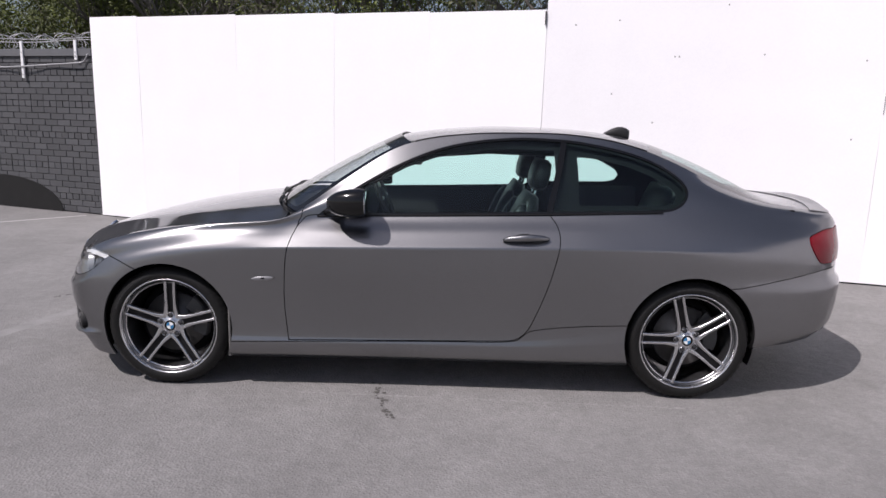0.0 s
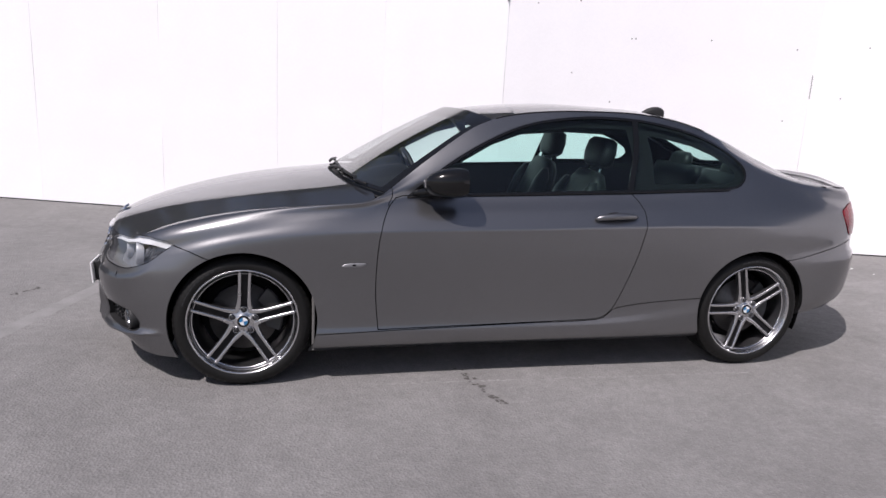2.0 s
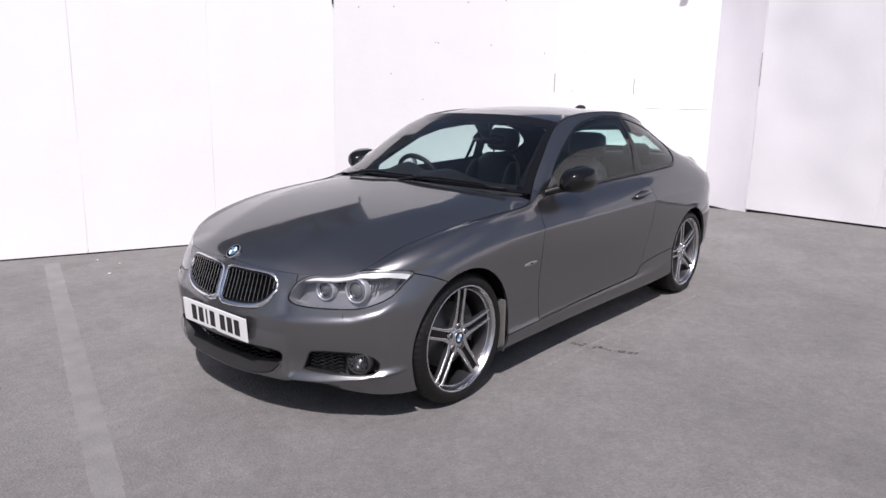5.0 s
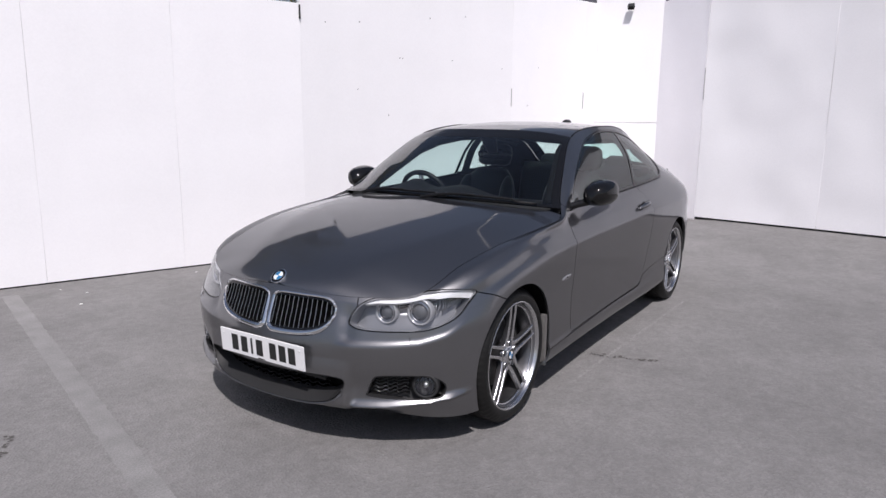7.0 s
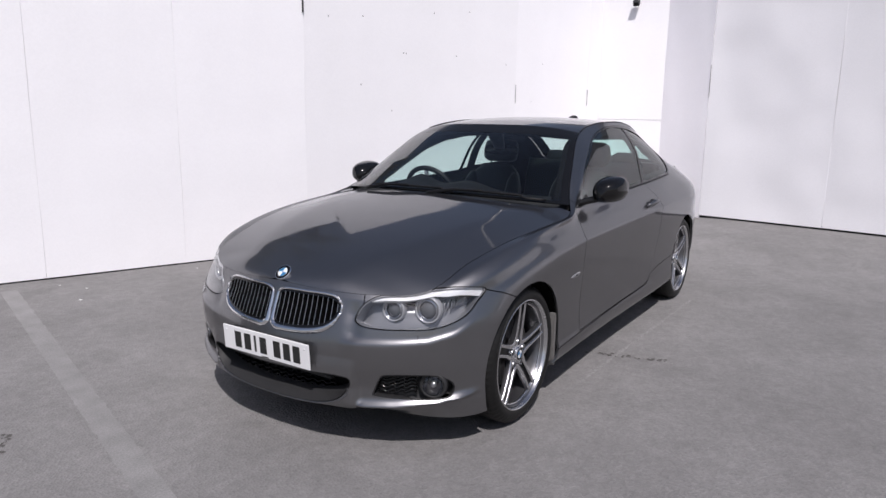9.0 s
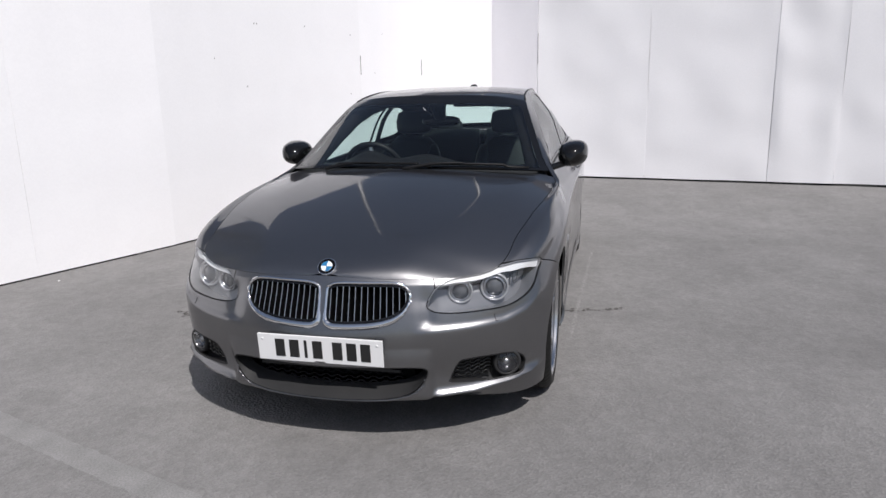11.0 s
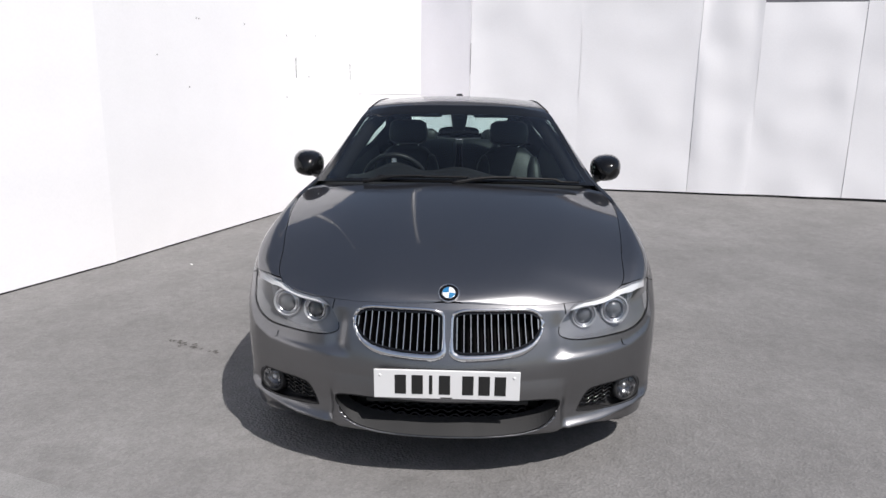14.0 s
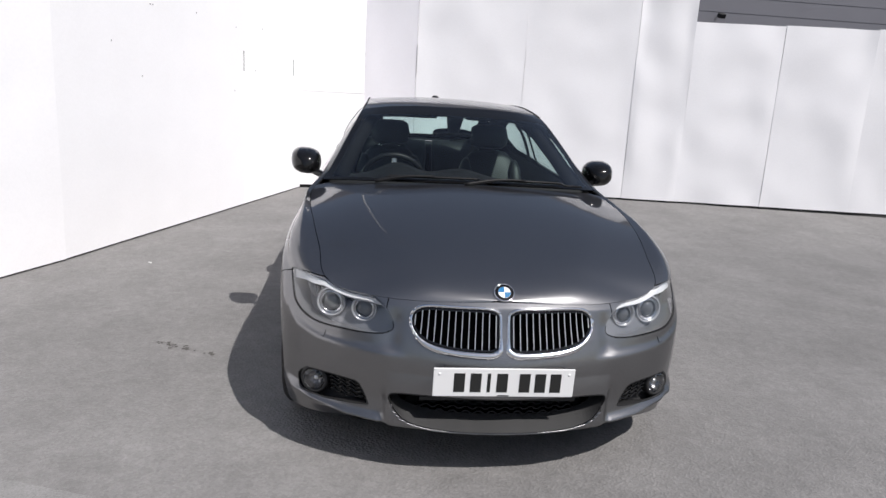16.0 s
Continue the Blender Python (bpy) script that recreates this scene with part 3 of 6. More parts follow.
def poly_field(poly, cols):
    """Signed distance to a closed outline in two columns of V: positive inside."""
    P = np.array(poly, float)

    def field(V):
        q = V[:, cols]
        best, inside = np.full(len(q), 1e9), np.zeros(len(q), bool)
        for a, b in zip(P, np.roll(P, -1, 0)):
            e, w = b - a, q - a
            t = np.clip((w @ e) / (e @ e + 1e-15), 0, 1)
            best = np.minimum(best, np.hypot(*(w - t[:, None] * e).T))
            cross = (a[1] > q[:, 1]) != (b[1] > q[:, 1])
            with np.errstate(divide="ignore", invalid="ignore"):
                hit = q[:, 0] < (b[0] - a[0]) * (q[:, 1] - a[1]) / (b[1] - a[1] + 1e-15) + a[0]
            inside ^= cross & hit
        return np.where(inside, best, -best)
    return field


def mirror(M):
    V, F = M
    W = V.copy()
    W[:, 1] *= -1
    W[:, 4] *= -1
    return W, F[:, ::-1]


def join(*Ms):
    Vs, Fs, n = [], [], 0
    for V, F in Ms:
        Vs.append(V)
        Fs.append(F + n)
        n += len(V)
    return np.concatenate(Vs), np.concatenate(Fs)


def pushed(M, by):
    V, F = M
    W = V.copy()
    W[:, :3] += W[:, 3:6] * by
    return W, F


def panel(name, M, mat, parent, fold=0.012, label="", seam=True):
    """A sheet of the body: the surface and a border folded inward. seam: leave the car's middle line unfolded."""
    V, F = M
    if not len(F):
        return None
    e = np.concatenate([F[:, [0, 1]], F[:, [1, 2]], F[:, [2, 0]]])
    key = np.sort(e, 1)
    _, first, count = np.unique(key, axis=0, return_index=True, return_counts=True)
    rim = e[first[count == 1]]
    if seam:
        rim = rim[(np.abs(V[rim, 1]) > 2e-3).any(1)]
    n = V[:, 3:6] / (np.linalg.norm(V[:, 3:6], axis=1)[:, None] + 1e-12)
    verts, nors, faces = [V[:, :3]], [n], [F]
    if fold and len(rim):
        k = len(V)
        a, b = rim[:, 0], rim[:, 1]
        quad = np.stack([V[a, :3], V[b, :3], V[b, :3] - n[b] * fold, V[a, :3] - n[a] * fold], 1)
        qn = np.cross(quad[:, 1] - quad[:, 0], quad[:, 3] - quad[:, 0])
        qn /= np.linalg.norm(qn, axis=1)[:, None] + 1e-12
        # the fold is seen from outside the sheet: turn the quads away from it
        idx = k + np.arange(len(rim) * 4).reshape(-1, 4)[:, ::-1]
        verts.append(quad.reshape(-1, 3))
        # one soft normal along the fold, except round its sharp corners
        soft = np.zeros_like(V[:, :3])
        np.add.at(soft, a, qn)
        np.add.at(soft, b, qn)
        soft[np.abs(V[:, 1]) < 2e-3, 1] = 0
        soft /= np.linalg.norm(soft, axis=1)[:, None] + 1e-12
        qa = np.where(((soft[a] * qn).sum(1) > 0.7)[:, None], soft[a], qn)
        qb = np.where(((soft[b] * qn).sum(1) > 0.7)[:, None], soft[b], qn)
        nors.append(-np.stack([qa, qb, qb, qa], 1).reshape(-1, 3))
        allf = [tuple(f) for f in F] + [tuple(f) for f in idx]
    else:
        allf = F
    return put(name, np.concatenate(verts), allf, mat, parent, np.concatenate(nors), True, label)


# ---- the car ----
car = thing("car", "dark grey metallic two-door coupe with polished double-spoke alloy wheels", "car")
XA = 2.745                                     # arc = x + XA along the flank
SIDE = grid_mesh(side_grid(), ARC)
if SIDE[0][len(SIDE[0]) // 2 + 40, 4] < 0:      # normals point outward
    SIDE[0][:, 3:6] *= -1
    SIDE = (SIDE[0], SIDE[1][:, ::-1])
AZ, XZ = [6, 2], [0, 2]


def xz(*pts):
    return [(x + XA, z) for x, z in pts]


GAP = 0.0022
ARCH_R, HUB_Z, HUB_F, HUB_R = 0.346, 0.323, -1.38, 1.38
def arch(V):
    return np.minimum(np.hypot(V[:, 0] - HUB_F, V[:, 2] - HUB_Z - 0.004), np.hypot(V[:, 0] - HUB_R, V[:, 2] - HUB_Z - 0.006)) - ARCH_R


LAMP_POLY = spline([(0.425, 0.588), (0.462, 0.645), (0.53, 0.680), (0.66, 0.693), (0.78, 0.712), (0.90, 0.718), (1.040, 0.702), (0.985, 0.652), (0.91, 0.600), (0.78, 0.560), (0.64, 0.553), (0.52, 0.553), (0.445, 0.563)], 130, True)
KIDNEY_POLY = spline([(0.014, 0.634), (0.024, 0.660), (0.066, 0.672), (0.18, 0.673), (0.30, 0.671), (0.347, 0.655), (0.363, 0.620), (0.344, 0.575), (0.292, 0.540), (0.20, 0.520), (0.066, 0.514), (0.028, 0.523), (0.014, 0.550)], 110, True)
INTAKE_POLY = [(-0.2, 0.350)] + list(spline([(0.20, 0.350), (0.36, 0.350), (0.418, 0.338), (0.408, 0.290), (0.350, 0.238), (0.24, 0.213), (0.10, 0.205)], 60)) + [(-0.2, 0.205)]
FOG_POLY = spline([(0.545, 0.352), (0.575, 0.365), (0.66, 0.369), (0.78, 0.362), (0.845, 0.335), (0.866, 0.300), (0.840, 0.266), (0.74, 0.257), (0.62, 0.260), (0.515, 0.268), (0.512, 0.280)], 110, True)
DOOR_POLY = list(spline(xz((-0.735, 0.278), (-0.752, 0.45), (-0.752, 0.60), (-0.738, 0.755), (-0.700, 0.865), (-0.655, 0.925)), 40)) + list(spline(xz((-0.62, 0.935), (0.0, 0.955), (0.612, 0.976)), 20)) + list(spline(xz((0.655, 0.925), (0.671, 0.870), (0.664, 0.79), (0.640, 0.68), (0.607, 0.565), (0.565, 0.45), (0.525, 0.365), (0.480, 0.322), (0.425, 0.306), (0.30, 0.300)), 60)) + xz((-0.17, 0.288))
DLO_POLY = list(spline(xz((-0.600, 0.930), (-0.385, 1.088), (-0.14, 1.223), (0.10, 1.310), (0.40, 1.354), (0.674, 1.354), (0.86, 1.335), (1.05, 1.298), (1.19, 1.254), (1.29, 1.204), (1.348, 1.157), (1.373, 1.113), (1.366, 1.072), (1.332, 1.032), (1.28, 1.006), (1.22, 0.995)), 140)) + list(spline(xz((1.0, 0.985), (0.6, 0.970), (0.0, 0.948), (-0.4, 0.934)), 24))
SILL_POLY = list(spline(xz((-1.2, 0.258), (-0.73, 0.270), (0.0, 0.288), (0.42, 0.300), (0.50, 0.332), (0.56, 0.366), (0.80, 0.396), (1.15, 0.414)), 50)) + xz((1.15, 0.05), (-1.2, 0.05))
TAIL_POLY = spline([(4.786, 0.862), (4.803, 0.884), (4.87, 0.897), (4.97, 0.910), (5.08, 0.912), (5.30, 0.902), (5.32, 0.765), (5.12, 0.737), (4.95, 0.733), (4.873, 0.744), (4.818, 0.790), (4.791, 0.832)], 90, True)
in_lamp, in_kidney, in_intake, in_fog = (poly_field(p, AZ) for p in (LAMP_POLY, KIDNEY_POLY, INTAKE_POLY, FOG_POLY))
in_door, in_dlo, in_sill, in_tail = (poly_field(p, AZ) for p in (DOOR_POLY, DLO_POLY, SILL_POLY, TAIL_POLY))
# the bumper's back edge climbs from the wheel arch to the lamp's tip, the hood's edge closes it above
bumper_line = poly_field([(-0.5, -0.5), (1.35, -0.5), (1.35, 0.60), (1.215, 0.638), (1.13, 0.672), (1.035, 0.6965), (0.95, 0.680), (0.80, 0.665), (0.62, 0.648), (0.50, 0.628), (0.462, 0.620), (0.458, 0.76), (-0.5, 0.76)], AZ)
rear_line = poly_field([(4.05, 0.60), (4.36, 0.625), (4.60, 0.668), (4.80, 0.694), (4.90, 0.702), (6.2, 0.702), (6.2, -0.5), (4.05, -0.5)], AZ)


def outside(f):
    return lambda V: -f(V)


NOARCH = clip(SIDE, arch)
UPPER = clip(clip(NOARCH, outside(in_dlo)), outside(in_tail), GAP)
bump = clip(NOARCH, bumper_line, GAP)
for f in (in_lamp, in_kidney, in_intake, in_fog):
    bump = clip(bump, outside(f), 0.001)
panel("front_bumper", join(bump, mirror(bump)), PAINT, car, 0.007)
rest = clip(clip(UPPER, outside(bumper_line), GAP), outside(in_lamp), 0.001)
sill = clip(rest, in_sill, GAP)
rest = clip(rest, outside(in_sill), GAP)
door = clip(rest, in_door, GAP)
rest = clip(rest, outside(in_door), GAP)
# fender stops at the foot of the windscreen pillar; the pillar, roof edge and quarter are one sheet
pillar_cut = poly_field(xz((-2.9, -1), (-0.69, -1), (-0.69, 0.90), (-0.672, 0.93), (-0.668, 0.99), (-2.9, 0.99)), AZ)
fender = clip(rest, pillar_cut, GAP)
quarter = clip(rest, outside(pillar_cut), GAP)
rbump = clip(quarter, rear_line, GAP)
quarter = clip(quarter, outside(rear_line), GAP)
panel("rear_bumper", join(rbump, mirror(rbump)), PAINT, car, 0.02)
doors = []
for flip in (False, True):
    m = mirror if flip else (lambda M: M)
    panel("front_wing", m(fender), PAINT, car)
    panel("side_sill", m(sill), PAINT, car)
    doors.append(panel("door", m(door), PAINT, car))
    panel("rear_quarter", m(quarter), PAINT, car)
    tl = clip(SIDE, in_tail, 0.002)
    panel("tail_lamp", m(pushed(tl, 0.004)), RED_LENS, car, 0.02, "glossy red tail lamp")
    # windows: black frame, two panes, pillar strip between them
    dlo = clip(SIDE, in_dlo, 0.001)
    split = lambda V: V[:, 0] - (0.622 + (V[:, 2] - 0.975) * 0.235)
    inner = clip(dlo, in_dlo, 0.012)
    frame_ring = clip(dlo, lambda V: 0.012 - in_dlo(V))
    panel("window_frame", m(pushed(frame_ring, -0.001)), BLACK_GLOSS, car, 0.010, "black window frame")
    strip = clip(inner, lambda V: 0.016 - np.abs(split(V)))
    panel("pillar_cover", m(pushed(strip, -0.003)), BLACK_GLOSS, car, 0.008, "gloss black pillar cover")
    for nm, fld in (("door_window", lambda V: -0.016 - split(V)), ("quarter_window", lambda V: split(V) - 0.016)):
        V, F = m(pushed(clip(inner, fld), -0.006))
        ob = put(nm, V[:, :3], F, GLASS, car, V[:, 3:6], label="green-tinted side glass")
    # thin rear border of black on the quarter pane
    rim = clip(clip(inner, lambda V: split(V) - 0.024), lambda V: 0.024 - in_dlo(V))
    V, F = m(pushed(rim, -0.0085))
    put("window_seal", V[:, :3], F, UNDER, car, V[:, 3:6])
    # wiper strip along the belt
    bel = [(BELT[i, 0], BELT[i, 1] - 0.001, np.interp(BELT[i, 0], (-0.6, 0.0, 0.6, 1.35), (0.931, 0.949, 0.971, 1.004)) - 0.004) for i in range(len(ARC)) if -0.60 < BELT[i, 0] < 1.23]
    bel = np.array(bel)
    if not flip:
        belt_pts = bel
# the dark inner shell behind the panels
shell = clip(clip(clip(NOARCH, outside(in_dlo), -0.016), outside(in_lamp), 0.0), outside(in_kidney), -0.004)
shell = clip(clip(shell, outside(in_intake), 0.0), outside(in_fog), 0.0)
shell = pushed(shell, -0.016)
V, F = join(shell, mirror(shell))
put("inner_shell", V[:, :3], F, UNDER, car, V[:, 3:6], label="black inner body shell")

# hood, roof, boot lid
def hood_height(g):
    """Nearly flat between two ridges that spread towards the screen, falling away outside them."""
    y, x = np.abs(g[:, :, 1]), g[:, :, 0]
    mid = g.shape[1] // 2
    zc, ze, ye = g[:, mid:mid + 1, 2], g[:, :1, 2], y[:, :1]
    ridge = np.interp(x, (-2.08, -1.8, -1.5, -1.2, -0.8), (0.275, 0.37, 0.475, 0.555, 0.61))

    def shape(q, r):
        over = 0.014 * np.logaddexp(0, (q - r) / 0.014)              # softened distance outside the ridge
        return zc - np.interp(x[:, :1], (-2.0, -1.6, -1.3, -1.1, -0.8), (0.006, 0.011, 0.018, 0.025, 0.036)) * np.minimum(q / r, 1.0) ** 2 - 0.19 * over
    g[:, :, 2] = shape(y, ridge) + (ze - shape(ye, ridge[:, :1])) * (y / ye) ** 3.0
    return g


def up(M):
    V, F = M
    if V[:, 5].mean() < 0:
        V = V.copy()
        V[:, 3:6] *= -1
        F = F[:, ::-1]
    return V, F


hood_xs = np.concatenate([np.linspace(-2.0795, -1.95, 40), np.linspace(-1.945, -0.66, 110)])
HOOD = up(grid_mesh(hood_height(top_grid(hood_xs, HOOD_X, HOOD_Z, 0.0, 2.2, power=3.6))))
def cowl_x(y):
    return -0.880 + 0.165 * (np.abs(y) / 0.72) ** 3.4
def rim_gap(lo, hi):
    def f(V):
        ye, _ = edge_of(V[:, 0], lo, hi)
        return ye - np.abs(V[:, 1])
    return f


HOOD = clip(HOOD, lambda V: np.minimum(cowl_x(V[:, 1]) - 0.030, -0.760) - V[:, 0])
HOOD = clip(HOOD, rim_gap(0.0, 2.2), 0.003)
panel("hood", HOOD, PAINT, car, 0.02, "grey metallic bonnet", seam=False)
ROOF = up(grid_mesh(top_grid(np.linspace(-0.26, 1.34, 110), ROOF_X, ROOF_Z, 2.3, 4.6)))
head_x = lambda y: -0.203 + 0.080 * (np.abs(y) / 0.56) ** 3.4
tail_x = lambda y: 1.275 - 0.085 * (np.abs(y) / 0.56) ** 2
roof_edge = lambda V: np.minimum(V[:, 0] - head_x(V[:, 1]), tail_x(V[:, 1]) - V[:, 0])
ROOF = clip(ROOF, roof_edge)
panel("roof", clip(ROOF, rim_gap(2.3, 4.6), 0.004), PAINT, car, 0.012, seam=False)
V, F = pushed(ROOF, -0.045)
put("headlining", V[:, :3], F, HEADLINER, car, V[:, 3:6])
for sgn in (-1, 1):
    xs = np.linspace(-0.10, 1.18, 60)
    ye, ze = edge_of(xs, 2.3, 4.6)
    v, f = tube(np.stack([xs, sgn * (ye - 0.003), ze + 0.0005], 1), 0.0055, 6)
    put("roof_moulding", v, f, BLACK_TRIM, car)
BOOT = up(grid_mesh(top_grid(np.linspace(1.66, 2.298, 60), BOOT_X, BOOT_Z, 4.0, 5.8, power=3.0)))
boot_x = lambda y: 1.945 - 0.085 * (np.abs(y) / 0.52) ** 2
BOOT = clip(BOOT, lambda V: V[:, 0] - boot_x(V[:, 1]) - 0.012)
BOOT = clip(BOOT, rim_gap(4.0, 5.8), 0.003)
lip_line = lambda V: V[:, 0] - (2.195 - 0.11 * (np.abs(V[:, 1]) / 0.56) ** 2.2)
panel("boot_lid", clip(BOOT, lambda V: -lip_line(V)), PAINT, car, 0.02, seam=False)
panel("boot_spoiler", pushed(clip(BOOT, lip_line), 0.006), PAINT, car, 0.02, "slim grey boot lip spoiler", seam=False)
# windscreen and rear screen with black borders
def screen(name, g, mat, border, label):
    M = up(grid_mesh(g))
    n0, m0, _ = g.shape
    uu = np.repeat(np.linspace(0, 1, n0)[:, None], m0, 1).ravel()
    vv = np.repeat(np.linspace(-1, 1, m0)[None], n0, 0).ravel()
    M[0][:, 6], M[0][:, 7] = uu, vv
    b0, b1, bs = border
    edge = lambda V: np.minimum(np.minimum((V[:, 6] - b0) * 0.8, (1 - b1 - V[:, 6]) * 0.8), (1 - bs - np.abs(V[:, 7])) * 0.6)
    inner = clip(M, edge)
    ob = put(name, inner[0][:, :3], inner[1], mat, car, inner[0][:, 3:6], label=label)
    ring = clip(M, lambda V: -edge(V))
    panel(name + "_border", ring, BLACK_GLOSS, ob, 0.006, seam=False)
    return ob


WS = patch_grid((-0.890, 0, 0.978), (-0.200, 0, 1.358), -0.708, -0.120, (1.9, 3.2), 0.018, power=3.4)
screen("windscreen", WS, WINDSCREEN, (0.03, 0.155, 0.05), "green-tinted windscreen glass")
RW = patch_grid((1.955, 0, 1.043), (1.272, 0, 1.336), 1.860, 1.187, (3.6, 5.0), 0.022)
screen("rear_screen", RW, GLASS, (0.10, 0.12, 0.16), "green-tinted rear screen")

# cowl panel under the wipers
cy = np.linspace(-0.75, 0.75, 54)
cow = np.array([[(cowl_x(y) - 0.045, y, np.interp(abs(y), (0, 0.7), (0.958, 0.922))), (cowl_x(y) + 0.0, y, np.interp(abs(y), (0, 0.7), (0.955, 0.918))), (cowl_x(y) + 0.06, y, np.interp(abs(y), (0, 0.7), (0.985, 0.945)))] for y in cy])
V, F = up(grid_mesh(cow))
put("scuttle_panel", V[:, :3], F, BLACK_MATT, car)


def ws_point(u, v, lift=0.0):
    i, j = u * (WS.shape[0] - 1), (v + 1) / 2 * (WS.shape[1] - 1)
    p = WS[int(round(i)), int(round(j))].copy()
    return p + np.array([-0.5, 0, 0.86]) * lift


for v0, v1, u1 in ((0.62, -0.20, 0.026), (0.02, -0.86, 0.022)):
    root = ws_point(0.0, v0, 0.012) + np.array([-0.03, 0, -0.01])
    arm_end = ws_point(u1, (v0 + v1) / 2, 0.022)
    w = thing("wiper", "", "")
    w.parent = car
    v, f = tube(spline([root, root * 0.5 + arm_end * 0.5 + np.array([0, 0, 0.012]), arm_end], 12), np.linspace(0.011, 0.006, 13)[:len(spline([root, root, arm_end], 12))], 6)
    put("arm", v, f, BLACK_TRIM, w)
    blade = np.array([ws_point(u1 - 0.02 + 0.03 * (1 - abs(2 * q - 1)), v0 * (1 - q) + v1 * q, 0.016) for q in np.linspace(0.08, 1, 24)])
    v, f = tube(blade, 0.0075, 6)
    put("blade", v, f, BLACK_TRIM, w)

# belt mouldings
for sgn in (-1, 1):
    v, f = tube(belt_pts[::3] * np.array([1, sgn, 1]), 0.0042, 6)
    put("belt_moulding", v, f, BLACK_TRIM, car)


# ---- nose ----
def deep(field, by, keep=0.0, smaller=0.0):
    """The patch of the body inside an outline, pushed inward."""
    return pushed(clip(SIDE, field, keep + smaller), -by)


for flip in (False, True):
    m = mirror if flip else (lambda M: M)
    s = -1.0 if flip else 1.0
    # kidney: chrome surround, black back, upright bars
    grille = thing("kidney_grille", "", "")
    grille.parent = car
    low_edge = lambda V: -0.004 - 0.013 * np.clip((0.575 - V[:, 2]) / 0.06, 0, 1)
    ring = clip(clip(SIDE, lambda V: in_kidney(V) - low_edge(V)), lambda V: 0.0085 - in_kidney(V))
    # rounded section: raise the middle of the ring
    V, F = ring
    V = V.copy()
    d = in_kidney(V)
    V[:, :3] += V[:, 3:6] * (0.012 * np.sqrt(np.clip(1 - ((d - (low_edge(V) + 0.0085) / 2) / ((0.0085 - low_edge(V)) / 2)) ** 2, 0, 1)))[:, None]
    V, F = m((V, F))
    me = put("surround", V[:, :3], F, CHROME, grille, label="chrome kidney surround")
    inn = clip(clip(SIDE, in_kidney, 0.0085), lambda V: 0.016 - in_kidney(V))
    V, F = m(pushed(inn, 0.004))
    panel("surround_liner", (V, F), BLACK_GLOSS, grille, 0.05)
    V, F = m(deep(in_kidney, 0.055, -0.01))
    put("grille_back", V[:, :3], F, UNDER, grille, V[:, 3:6])
    a0, a1 = 0.034, 0.347
    for k in range(13):
        a = a0 + (a1 - a0) * k / 12 * 0.985
        zz = [z for z in np.linspace(0.50, 0.69, 120) if poly_field(KIDNEY_POLY, [0, 1])(np.array([[a, z]]))[0] > 0.010]
        if len(zz) < 5:
            continue
        z0, z1 = zz[0], zz[-1]
        col = min(np.searchsorted(ARC, a), len(ARC) - 1)
        share = (a - ARC[col - 1]) / (ARC[col] - ARC[col - 1])
        cols = SIDE[0].reshape(len(ARC), -1, 8)
        rows = cols[col - 1] * (1 - share) + cols[col] * share
        pts = []
        for z in np.linspace(z0, z1, 9):
            q = np.array([np.interp(z, rows[:, 2], rows[:, c]) for c in range(3)])
            nn = np.array([np.interp(z, rows[:, 2], rows[:, c]) for c in range(3, 6)])
            pts.append((q, nn))
        sect = [(-0.0034, -0.003), (-0.0015, 0.003), (0.0015, 0.003), (0.0034, -0.003), (0.0048, -0.03), (-0.0048, -0.03)]
        vv = np.array([[q + nn * o + np.array([0, 1, 0]) * w for w, o in sect] for q, nn in pts])
        vv[:, :, 1] *= s
        nP, nS = vv.shape[:2]
        ff = [(i * nS + j, i * nS + (j + 1) % nS, (i + 1) * nS + (j + 1) % nS, (i + 1) * nS + j) for i in range(nP - 1) for j in range(nS)]
        if not flip:
            ff = [f[::-1] for f in ff]
        me = put("grille_bar", vv.reshape(-1, 3), ff, [SATIN, BLACK_GLOSS], grille, smooth=False)
        for p in me.data.polygons:
            p.material_index = 0 if p.index % nS == 1 else 1

    # fog lamp pocket
    pocket = thing("fog_pocket", "", "")
    pocket.parent = car
    V, F = m(deep(in_fog, 0.050, -0.012))
    put("pocket_back", V[:, :3], F, BLACK_MATT, pocket, V[:, 3:6])
    rimm = clip(clip(SIDE, in_fog, 0.0005), lambda V: 0.004 - in_fog(V))
    panel("pocket_rim", m(rimm), BLACK_MATT, pocket, 0.055)
    fc = np.array([-1.915, 0.700 * s, 0.315])
    fdir = Vector((-0.90, 0.40 * s, -0.02)).normalized()
    rot = fdir.to_track_quat("Y", "Z").to_matrix().to_4x4()
    fog = thing("fog_lamp", "", "")
    fog.parent = car
    mt = Matrix.Translation(fc) @ rot
    for nm, prof, mat in (("bezel", [(0.058, -0.035), (0.059, -0.004), (0.055, 0.004), (0.047, 0.006), (0.044, 0.0)], BLACK_MATT), ("reflector", [(0.046, 0.0), (0.040, -0.018), (0.026, -0.032), (0.010, -0.038), (0.0, -0.039)], FOG_MIRROR), ("lens", [(0.047, 0.002), (0.040, 0.008), (0.024, 0.013), (0.0, 0.015)], LENS), ("bulb_shield", [(0.0, -0.006), (0.011, -0.008), (0.013, -0.014), (0.011, -0.034)], SATIN)):
        v, f = lathe(prof, 32)
        v = np.array([mt @ Vector(p) for p in v])
        put(nm, v, f, mat, fog)
